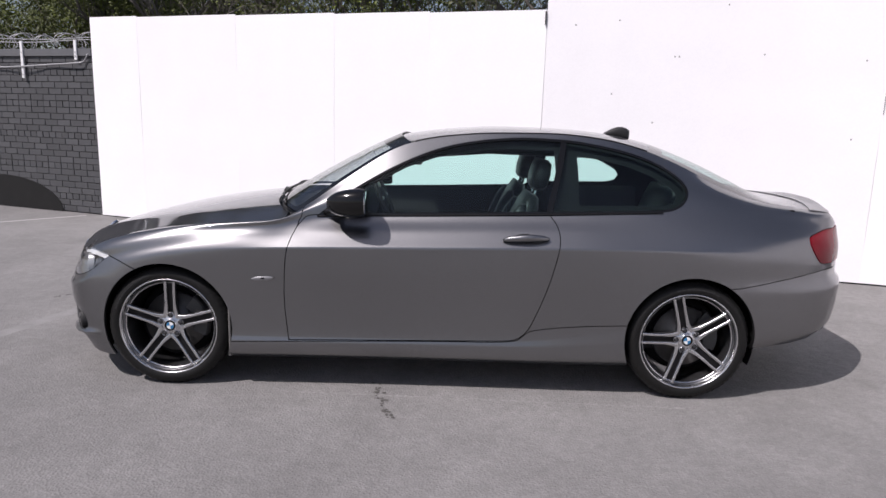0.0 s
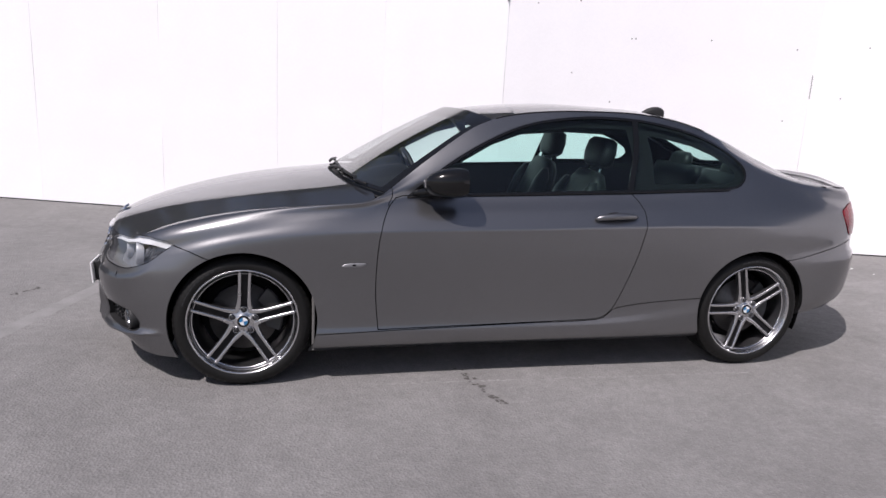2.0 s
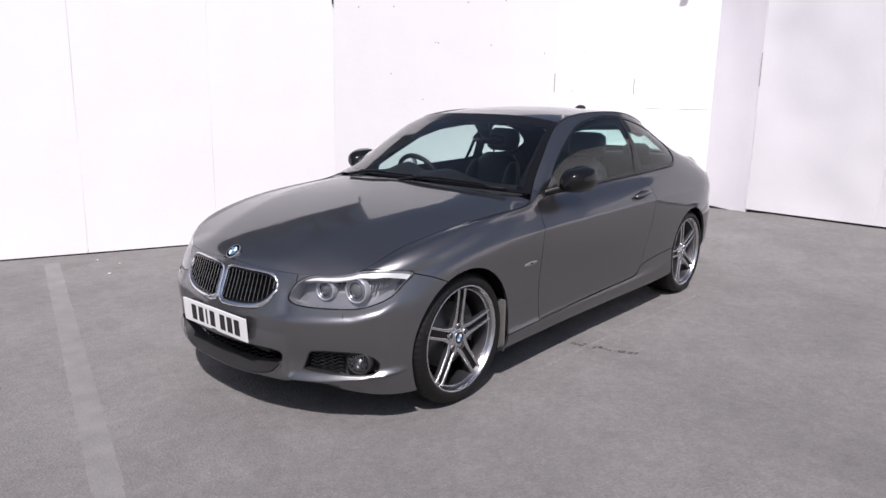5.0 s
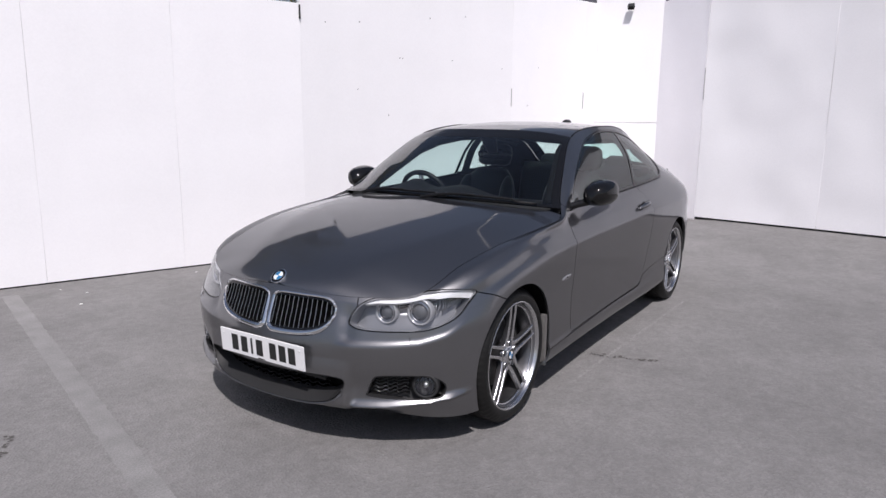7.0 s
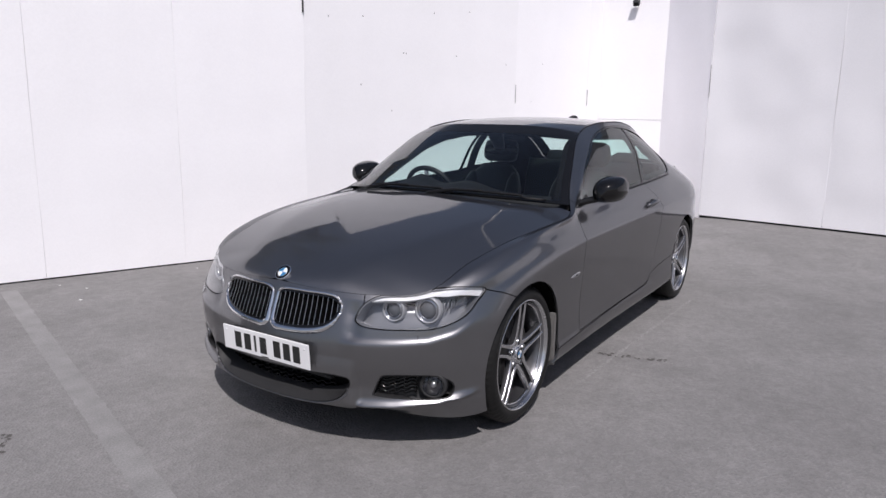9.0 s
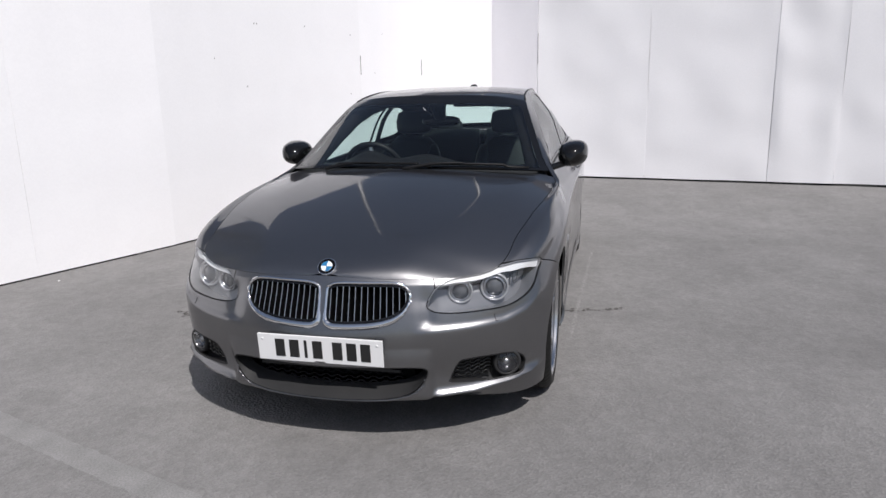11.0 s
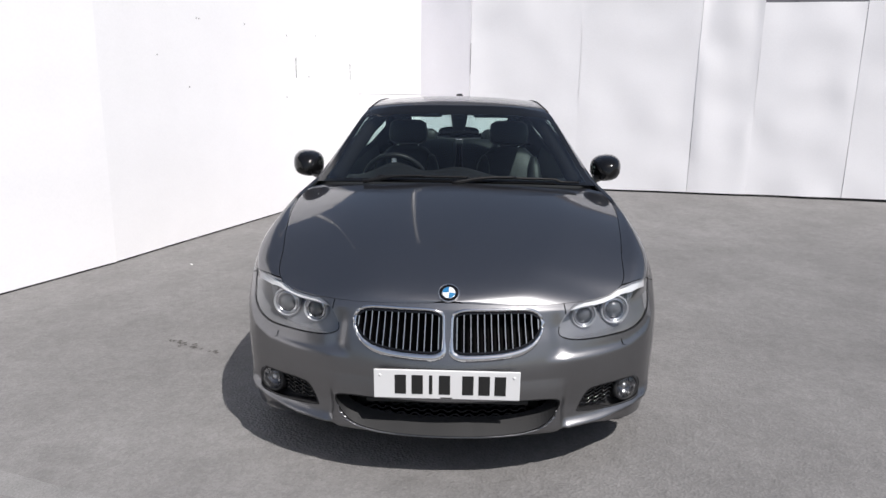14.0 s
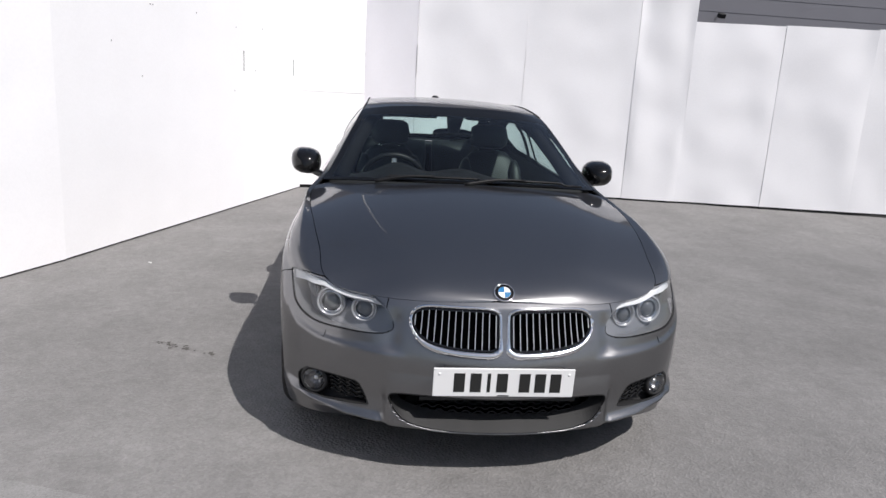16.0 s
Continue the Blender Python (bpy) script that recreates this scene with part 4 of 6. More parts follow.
    # wavy mesh beside the fog lamp
    def mesh_bars(name, parent, arcs, zs, depth, thick, wave, mat):
        rowsV = SIDE[0].reshape(len(ARC), -1, 8)
        out_v, out_f = [], []
        for z in zs:
            pts = []
            for k, a in enumerate(arcs):
                col = min(np.searchsorted(ARC, a), len(ARC) - 1)
                r = rowsV[col]
                zz = z + wave * (1 if k % 4 in (1, 2) else -1)
                q = np.array([np.interp(zz, r[:, 2], r[:, c]) for c in range(3)]) - np.array([np.interp(zz, r[:, 2], r[:, c]) for c in range(3, 6)]) * depth
                pts.append(q * np.array([1, s, 1]))
            v, f = tube(pts, thick, 5)
            put(name, v, f, mat, parent)
    mesh_bars("mesh_bar", pocket, np.arange(0.525, 0.695, 0.011), np.linspace(0.288, 0.350, 5), 0.022, 0.0042, 0.0045, BLACK_GLOSS)

# lower intake: black back, wavy mesh
V, F = deep(in_intake, 0.10, -0.02)
V, F = join((V, F), mirror((V, F)))
low = thing("lower_intake", "", "")
low.parent = car
put("intake_back", V[:, :3], F, UNDER, low, V[:, 3:6])
V, F = clip(clip(SIDE, in_intake, 0.0005), lambda V: 0.004 - in_intake(V))
V = V.copy()
V[:, 3:6] = (-0.86, 0, -0.51)                            # the floor of the opening ramps up and back
panel("intake_rim", join((V, F), mirror((V, F))), BLACK_MATT, low, 0.085)
for s in (1,):
    rowsV = SIDE[0].reshape(len(ARC), -1, 8)
    for z in np.linspace(0.240, 0.296, 4):
        pts = []
        for k, y in enumerate(np.arange(-0.30, 0.301, 0.0125)):
            r = rowsV[min(np.searchsorted(ARC, abs(y)), len(ARC) - 1)]
            zz = z + 0.005 * (1 if k % 4 in (1, 2) else -1)
            pts.append((np.interp(zz, r[:, 2], r[:, 0]) + 0.075, y, zz))
        v, f = tube(pts, 0.004, 5)
        put("mesh_bar", v, f, BLACK_TRIM, low)
part("intake_bar", box_bm((-2.09, -0.30, 0.308), (-2.06, 0.30, 0.322), 0.004), BLACK_MATT, low)

# number plate with plain bars in place of its characters
plate = thing("number_plate", "", "")
plate.parent = car
tilt = Matrix.Translation((-2.175, 0, 0.420)) @ Matrix.Rotation(radians(-4), 4, "Y")
part("plate", box_bm((-0.004, -0.26, -0.0555), (0.004, 0.26, 0.0555), 0.0025, m=tilt), PLATE, plate, "white number plate with black bars")
part("plate_backing", box_bm((0.004, -0.22, -0.05), (0.034, 0.22, 0.05), 0.004, m=tilt), BLACK_MATT, plate)
for y in (0.165, 0.105, 0.057, 0.008, -0.075, -0.133, -0.190):
    w = 0.012 if y == 0.057 else 0.040
    part("bar", box_bm((-0.0052, y - w / 2, -0.037), (-0.0038, y + w / 2, 0.037), m=tilt), PLATE_INK, plate)
for y in (0.238, -0.238):
    v, f = lathe([(0.0, 0.0062), (0.004, 0.0058), (0.0055, 0.004)], 14)
    v = np.array([tilt @ Vector((-p[1], y + p[0], 0.034 + p[2])) for p in v])
    put("plate_screw", v, f, WHITE_PLASTIC, plate)
part("bar", box_bm((-0.0052, -0.020, -0.053), (-0.0038, 0.022, -0.049), m=tilt), PLATE_INK, plate)

# round emblem on the bonnet's nose, plain shapes
em = thing("hood_emblem", "", "")
em.parent = car
mt = Matrix.Translation((-2.056, 0, 0.7235)) @ Matrix.Rotation(radians(-42), 4, "Y") @ Matrix.Scale(0.93, 4)
def disc(prof, mat, name, seg=48):
    v, f = lathe(prof, seg, "Z")
    put(name, np.array([mt @ Vector(p) for p in v]), f, mat, em)
disc([(0.041, -0.006), (0.0415, 0.003), (0.040, 0.005), (0.038, 0.0045)], CHROME, "outer_ring")
disc([(0.0385, 0.0042), (0.026, 0.0050)], BLACK_GLOSS, "dark_ring")
disc([(0.0265, 0.0048), (0.0262, 0.006), (0.025, 0.006)], CHROME, "inner_ring")
for k in range(4):
    bm = bmesh.new()
    c0 = bm.verts.new(mt @ Vector((0, 0, 0.0062)))
    pts = [bm.verts.new(mt @ Vector((0.025 * math.cos(a), 0.025 * math.sin(a), 0.0054))) for a in np.linspace(k * math.pi / 2, (k + 1) * math.pi / 2, 9)]
    for a, b in zip(pts, pts[1:]):
        bm.faces.new((c0, a, b))
    part("emblem_quarter", bm, BLUE if k % 2 == 0 else WHITE_ENAMEL, em)


# ---- head lamps ----
def surf_at(a, z, s, depth=0.0):
    r = SIDE[0].reshape(len(ARC), -1, 8)[min(np.searchsorted(ARC, a), len(ARC) - 1)]
    q = np.array([np.interp(z, r[:, 2], r[:, c]) for c in range(3)])
    nn = np.array([np.interp(z, r[:, 2], r[:, c]) for c in range(3, 6)])
    q = q - nn * depth
    return q * np.array([1, s, 1]), nn * np.array([1, s, 1])


# rounded painted edge along the lower side of the front opening
half = [surf_at(a, z - 0.002, 1.0, -0.001)[0] for a, z in spline([(0.406, 0.300), (0.395, 0.272), (0.350, 0.238), (0.24, 0.213), (0.10, 0.205), (0.0, 0.205)], 40)]
v, f = tube(half[:-1] + [q * np.array([1, -1, 1]) for q in half[::-1]], 0.0036, 8)
put("intake_lip", v, f, PAINT, low, label="bright rounded lip edge")
for s in (1.0, -1.0):
    m = (lambda M: M) if s > 0 else mirror
    lamp = thing("head_lamp", "", "")
    lamp.parent = car
    V, F = m(pushed(clip(SIDE, in_lamp, 0.002), -0.003))
    put("lens", V[:, :3], F, LENS, lamp, V[:, 3:6], label="clear polycarbonate lens")
    V, F = m(deep(in_lamp, 0.080, 0.003))
    put("housing", V[:, :3], F, LAMP_BODY, lamp, V[:, 3:6], label="grey lamp housing")
    walls = clip(clip(SIDE, in_lamp, 0.001), lambda V: 0.005 - in_lamp(V))
    panel("lamp_wall", m(pushed(walls, -0.006)), LAMP_BODY, lamp, 0.076)
    seal = clip(clip(clip(SIDE, in_lamp, 0.0008), lambda V: 0.0040 - in_lamp(V)), lambda V: np.interp(V[:, 6], (0.42, 0.6, 0.9, 1.03), (0.60, 0.62, 0.655, 0.685)) - V[:, 2])
    panel("lamp_seal", m(pushed(seal, -0.003)), BLACK_TRIM, lamp, 0.010)
    # pale brow along the top edge
    brow = clip(clip(SIDE, in_lamp, 0.005), lambda V: V[:, 2] - np.interp(V[:, 6], (0.46, 0.55, 0.66, 0.78, 0.90, 1.035), (0.656, 0.667, 0.669, 0.684, 0.684, 0.672)))
    V, F = m(pushed(brow, -0.016))
    panel("brow", (V, F), WHITE_PLASTIC, lamp, 0.02)
    for q, r in (((-1.940, 0.514 * s, 0.614), 0.0490), ((-1.875, 0.642 * s, 0.619), 0.0560)):
        fd = Vector((-1.0, 0.20 * s, 0.05)).normalized()
        mt = Matrix.Translation(q) @ fd.to_track_quat("Y", "Z").to_matrix().to_4x4()
        def ring(prof, mat, nm, seg=40):
            v, f = lathe(prof, seg)
            return put(nm, np.array([mt @ Vector(p) for p in v]), f, mat, lamp)
        ring([(r * 1.03, -0.03), (r * 1.03, 0.000), (r * 0.98, 0.005), (r * 0.90, 0.004), (r * 0.85, -0.004)], LAMP_RING, "ring_light")
        ring([(r * 0.85, 0.0), (r * 0.76, -0.004), (r * 0.72, 0.003), (r * 0.66, 0.002), (r * 0.60, -0.010)], REFLECTOR, "projector_bezel")
        ring([(r * 0.62, -0.014), (r * 0.57, -0.006), (r * 0.42, 0.001), (r * 0.2, 0.005), (0.0, 0.006)], PROJECTOR, "projector_lens")
    # indicator block with fine ribs at the outer end
    for k in range(9):
        q0, _ = surf_at(0.81 + 0.016 * k, 0.628 + 0.004 * k, s, 0.055)
        q1, _ = surf_at(0.825 + 0.018 * k, 0.668 + 0.002 * k, s, 0.055)
        v, f = tube([q0, (q0 + q1) / 2, q1], 0.0042, 6)
        put("indicator_rib", v, f, LAMP_BODY, lamp)
    # washer cover line on the bumper below the lamp
    pts = []
    for a, z in ((0.70, 0.535), (0.70, 0.510), (0.80, 0.512), (0.80, 0.538)):
        pts.append(surf_at(a, z, s, 0.0005)[0])
    v, f = tube(pts, 0.0016, 4)
    put("washer_cover_joint", v, f, BLACK_TRIM, car)


# ---- wheels ----
def build_wheel(width, phase):
    """A wheel at the origin, outer face towards -y: tyre, rim, paired spokes, hub, bolts, brake."""
    w = thing("wheel", "", "")
    w.parent = car
    R, rr, h = 0.323, 0.247, width / 2
    prof = [(rr, -h + 0.018), (rr + 0.006, -h + 0.006), (rr + 0.018, -h - 0.002), (rr + 0.032, -h - 0.006), (rr + 0.048, -h - 0.004), (R - 0.016, -h + 0.006), (R - 0.006, -h + 0.016)]
    for k in range(5):
        y0, y1 = -h + 0.022 + (2 * h - 0.044) * k / 5, -h + 0.022 + (2 * h - 0.044) * (k + 1) / 5
        prof += [(R - 0.001, y0 + 0.001), (R, y0 + 0.004), (R, y1 - 0.005), (R - 0.001, y1 - 0.002)]
        if k < 4:
            prof += [(R - 0.008, y1 - 0.001), (R - 0.008, y1 + 0.0005)]
    prof += [(R - 0.006, h - 0.016), (R - 0.016, h - 0.006), (rr + 0.048, h + 0.004), (rr + 0.018, h + 0.002), (rr, h - 0.018)]
    v, f = lathe(prof, 192)
    # shoulder grooves across the tread edges
    turn = np.round(np.arctan2(v[:, 2], v[:, 0]) / (2 * math.pi) * 192).astype(int) % 3 == 0
    rad = np.hypot(v[:, 0], v[:, 2])
    edge = turn & (rad > R - 0.0175) & (np.abs(v[:, 1]) > h - 0.05)
    v[edge, 0] *= 1 - 0.0035 / R
    v[edge, 2] *= 1 - 0.0035 / R
    put("tyre", v, f, RUBBER, w, label="low-profile black rubber tyre")
    # moulded sidewall marks, unreadable: short raised bars
    for k in range(9):
        a = radians(30 + 5.2 * k + phase)
        bm = box_bm((-0.004, -h - 0.0062, -0.010), (0.004, -h - 0.0045, 0.010), m=Matrix.Rotation(-a, 4, "Y") @ Matrix.Translation((0.287, 0, 0)))
        part("sidewall_mark", bm, BLACK_MATT, w)
    o = -h                                           # outer plane of the tyre
    rim = [(0.2615, o + 0.010), (0.2625, o + 0.003), (0.2600, o - 0.001), (0.2550, o - 0.001), (0.2525, o + 0.004), (0.245, o + 0.020)]
    v, f = lathe(rim, 96)
    rimo = put("rim", v, f, ALLOY, w, label="polished alloy rim")
    v, f = lathe([(0.245, o + 0.014), (0.238, o + 0.022), (0.235, o + 0.050), (0.226, o + 0.075), (0.221, h - 0.02), (0.241, h - 0.005)], 96)
    put("barrel", v, f, ALLOY_BARREL, rimo)
    v, f = lathe([(0.2385, o + 0.024), (0.233, o + 0.026), (0.2325, o + 0.031), (0.241, o + 0.034)], 96)
    put("rim_step", v, f, ALLOY, rimo)
    # paired spokes
    for k in range(5):
        base = radians(phase + 72 * k)
        for sd in (-1, 1):
            bm = bmesh.new()
            rings = []
            for q in np.linspace(0, 1, 11):
                r = 0.042 + (0.2475 - 0.042) * q
                off = sd * (0.0240 - 0.0025 * np.sin(q * math.pi * 0.8) + 0.0012 * q + 0.010 * max(0, 1 - q / 0.28) ** 1.5)
                half = 0.0125 - 0.0047 * min(q * 2.4, 1)
                top = o + 0.034 - 0.012 * np.sin(q * math.pi / 2) - 0.006 * q
                bot = top + 0.030 - 0.008 * q
                sect = [(off - half, bot), (off - half, top + 0.004), (off - half + 0.002, top + 0.0008), (off - half + 0.004, top), (off + half - 0.004, top), (off + half - 0.002, top + 0.0008), (off + half, top + 0.004), (off + half, bot)]
                rings.append([bm.verts.new((r, y, t)) for t, y in sect])
            for a, b in zip(rings, rings[1:]):
                for j in range(len(a)):
                    bm.faces.new((a[j], a[(j + 1) % len(a)], b[(j + 1) % len(a)], b[j]))
            bmesh.ops.recalc_face_normals(bm, faces=bm.faces)
            bmesh.ops.transform(bm, matrix=Matrix.Rotation(-base, 4, "Y"), verts=bm.verts)
            me = part("spoke", bm, ALLOY, rimo, smooth=True)
            me.data.materials.append(ALLOY_DARK)
            for p in me.data.polygons:
                p.material_index = 0 if p.normal.y < -0.45 else 1
        # dark channel between the two ridges
        bm = bmesh.new()
        rows = []
        for q in np.linspace(0, 1, 7):
            r = 0.060 + (0.240 - 0.060) * q
            y = o + 0.046 - 0.014 * math.sin(q * math.pi / 2) - 0.004 * q
            rows.append([bm.verts.new((r, y, t)) for t in (-0.019, 0.019)] + [bm.verts.new((r, y + 0.012, t)) for t in (0.019, -0.019)])
        for a, b in zip(rows, rows[1:]):
            for j in range(4):
                bm.faces.new((a[j], a[(j + 1) % 4], b[(j + 1) % 4], b[j]))
        bmesh.ops.recalc_face_normals(bm, faces=bm.faces)
        bmesh.ops.transform(bm, matrix=Matrix.Rotation(-base, 4, "Y"), verts=bm.verts)
        part("spoke_channel", bm, BLACK_TRIM, rimo)
    hub = [(0.0, o + 0.020), (0.030, o + 0.020), (0.0335, o + 0.022), (0.0345, o + 0.030), (0.040, o + 0.034), (0.052, o + 0.035), (0.060, o + 0.038), (0.064, o + 0.046), (0.063, o + 0.075)]
    v, f = lathe(hub[3:], 60)
    # five-fold wavy edge between the spokes
    ang = np.arctan2(v[:, 2], v[:, 0])
    rad = np.hypot(v[:, 0], v[:, 2])
    wave = 1 + np.where(rad > 0.045, 0.16 * np.cos(5 * (ang - radians(phase))) ** 2 * np.sign(np.cos(5 * (ang - radians(phase)))), 0)
    v[:, 0] *= wave
    v[:, 2] *= wave
    put("hub_face", v, f, ALLOY, rimo)
    for k in range(5):
        a = radians(phase + 72 * k)
        for nm, prof, mat in (("bolt_pocket", [(0.0135, o + 0.0300), (0.0130, o + 0.0305), (0.0110, o + 0.0315), (0.0, o + 0.0318)], UNDER), ("wheel_bolt", [(0.0085, o + 0.032), (0.0085, o + 0.0275), (0.0065, o + 0.0265), (0.0, o + 0.027)], ALLOY_DARK)):
            v, f = lathe(prof, 18)
            v = v + np.array([0.056 * math.cos(a), 0, 0.056 * math.sin(a)])
            put(nm, v, f, mat, rimo)
        v, f = lathe([(0.0165, o + 0.0375), (0.0160, o + 0.0295), (0.0145, o + 0.0285), (0.0130, o + 0.0305)], 18)
        put("pocket_edge", v + np.array([0.056 * math.cos(a), 0, 0.056 * math.sin(a)]), f, ALLOY, rimo)
    cap = put("centre_cap", *lathe([(0.0345, o + 0.033), (0.0345, o + 0.026), (0.033, o + 0.0235), (0.0295, o + 0.023)], 40), CHROME, rimo, label="round centre cap, blue and white quarters")
    put("cap_ring", *lathe([(0.0297, o + 0.0232), (0.019, o + 0.0225)], 40), BLACK_GLOSS, rimo)
    for k in range(4):
        bm = bmesh.new()
        c0 = bm.verts.new((0, o + 0.0215, 0))
        pts = [bm.verts.new((0.0195 * math.cos(a), o + 0.0223, 0.0195 * math.sin(a))) for a in np.linspace(k * math.pi / 2 + 0.2, (k + 1) * math.pi / 2 + 0.2, 7)]
        for a, b in zip(pts, pts[1:]):
            bm.faces.new((c0, a, b))
        part("cap_quarter", bm, BLUE if k % 2 else WHITE_ENAMEL, rimo)
    v, f = lathe([(0.0, o + 0.085), (0.075, o + 0.085), (0.078, o + 0.098), (0.163, o + 0.100), (0.165, o + 0.122), (0.08, o + 0.124)], 64)
    put("brake_disc", v, f, BRAKE, w, label="bare iron brake disc")
    bm = bmesh.new()
    rings = []
    for a in np.linspace(radians(-38), radians(38), 9):
        rings.append([bm.verts.new((r * math.cos(a), y, r * math.sin(a))) for r, y in ((0.108, o + 0.082), (0.178, o + 0.082), (0.186, o + 0.092), (0.186, o + 0.14), (0.108, o + 0.14))])
    for a, b in zip(rings, rings[1:]):
        for j in range(5):
            bm.faces.new((a[j], a[(j + 1) % 5], b[(j + 1) % 5], b[j]))
    bm.faces.new(rings[0])
    bm.faces.new(rings[-1][::-1])
    bmesh.ops.recalc_face_normals(bm, faces=bm.faces)
    bmesh.ops.transform(bm, matrix=Matrix.Rotation(radians(-15), 4, "Y"), verts=bm.verts)
    part("brake_caliper", bm, CALIPER, w)
    v, f = lathe([(0.165, o + 0.135), (0.20, o + 0.145), (0.21, h - 0.02)], 40)
    put("dust_shield", v, f, UNDER, w)
    return w


def place_wheel(w, x, y, steer=0.0):
    m = Matrix.Translation((x, y, 0.323)) @ (Matrix.Rotation(math.pi, 4, "Z") if y > 0 else Matrix()) @ Matrix.Rotation(radians(steer), 4, "Z")
    return m


wf = build_wheel(0.226, 88)
wf.matrix_basis = place_wheel(wf, HUB_F, -0.738, 0)
copy_thing(wf, place_wheel(wf, HUB_F, 0.738))
wr = build_wheel(0.250, 34)
wr.matrix_basis = place_wheel(wr, HUB_R, -0.735)
copy_thing(wr, place_wheel(wr, HUB_R, 0.735))

# arch liners and floor
for x in (HUB_F, HUB_R):
    for s in (-1, 1):
        a = np.linspace(radians(-22), radians(202), 49)
        g = np.array([[(x + r * math.cos(t), s * y, HUB_Z + 0.005 + r * math.sin(t)) for r, y in ((ARCH_R + 0.004, float(np.interp(x + ARCH_R * math.cos(t), OX, OY)) - 0.028), (ARCH_R + 0.016, float(np.interp(x + ARCH_R * math.cos(t), OX, OY)) - 0.045), (ARCH_R + 0.018, 0.56), (0.10, 0.54))] for t in a])
        V, F = grid_mesh(g)
        put("arch_liner", V[:, :3], F, UNDER, car)
    # mud flap piece behind the front wheel
for s in (-1, 1):
    part("arch_flap", box_bm((-1.058, 0.70 if s > 0 else -0.862, 0.175), (-1.046, 0.862 if s > 0 else -0.70, 0.45), 0.005), DUSTY, car, "dust-grey plastic arch edge")
bm = box_bm((-1.95, -0.50, 0.195), (1.80, 0.50, 0.235), 0.01)
box_bm((-0.99, -0.80, 0.172), (0.99, 0.80, 0.235), 0.01, bm=bm)
box_bm((-1.92, -0.58, 0.205), (-1.78, 0.58, 0.235), 0.01, bm=bm)
box_bm((1.80, -0.62, 0.345), (2.18, 0.62, 0.37), 0.01, bm=bm)
part("underbody", bm, UNDER, car)


# ---- mirrors, handles, small outer parts ----
def blob(rings, seg=28, square=3.2):
    """A rounded body from rings of (centre, half width vectors)."""
    v, n = [], len(rings)
    for c, a, b in rings:
        for t in np.linspace(0, 2 * math.pi, seg, endpoint=False):
            ct, st = math.cos(t), math.sin(t)
            k = (abs(ct) ** square + abs(st) ** square) ** (-1 / square)
            v.append(np.array(c) + np.array(a) * ct * k + np.array(b) * st * k)
    f = [(i * seg + j, i * seg + (j + 1) % seg, (i + 1) * seg + (j + 1) % seg, (i + 1) * seg + j) for i in range(n - 1) for j in range(seg)]
    f += [tuple(range(seg))[::-1], tuple((n - 1) * seg + j for j in range(seg))]
    return np.array(v), f


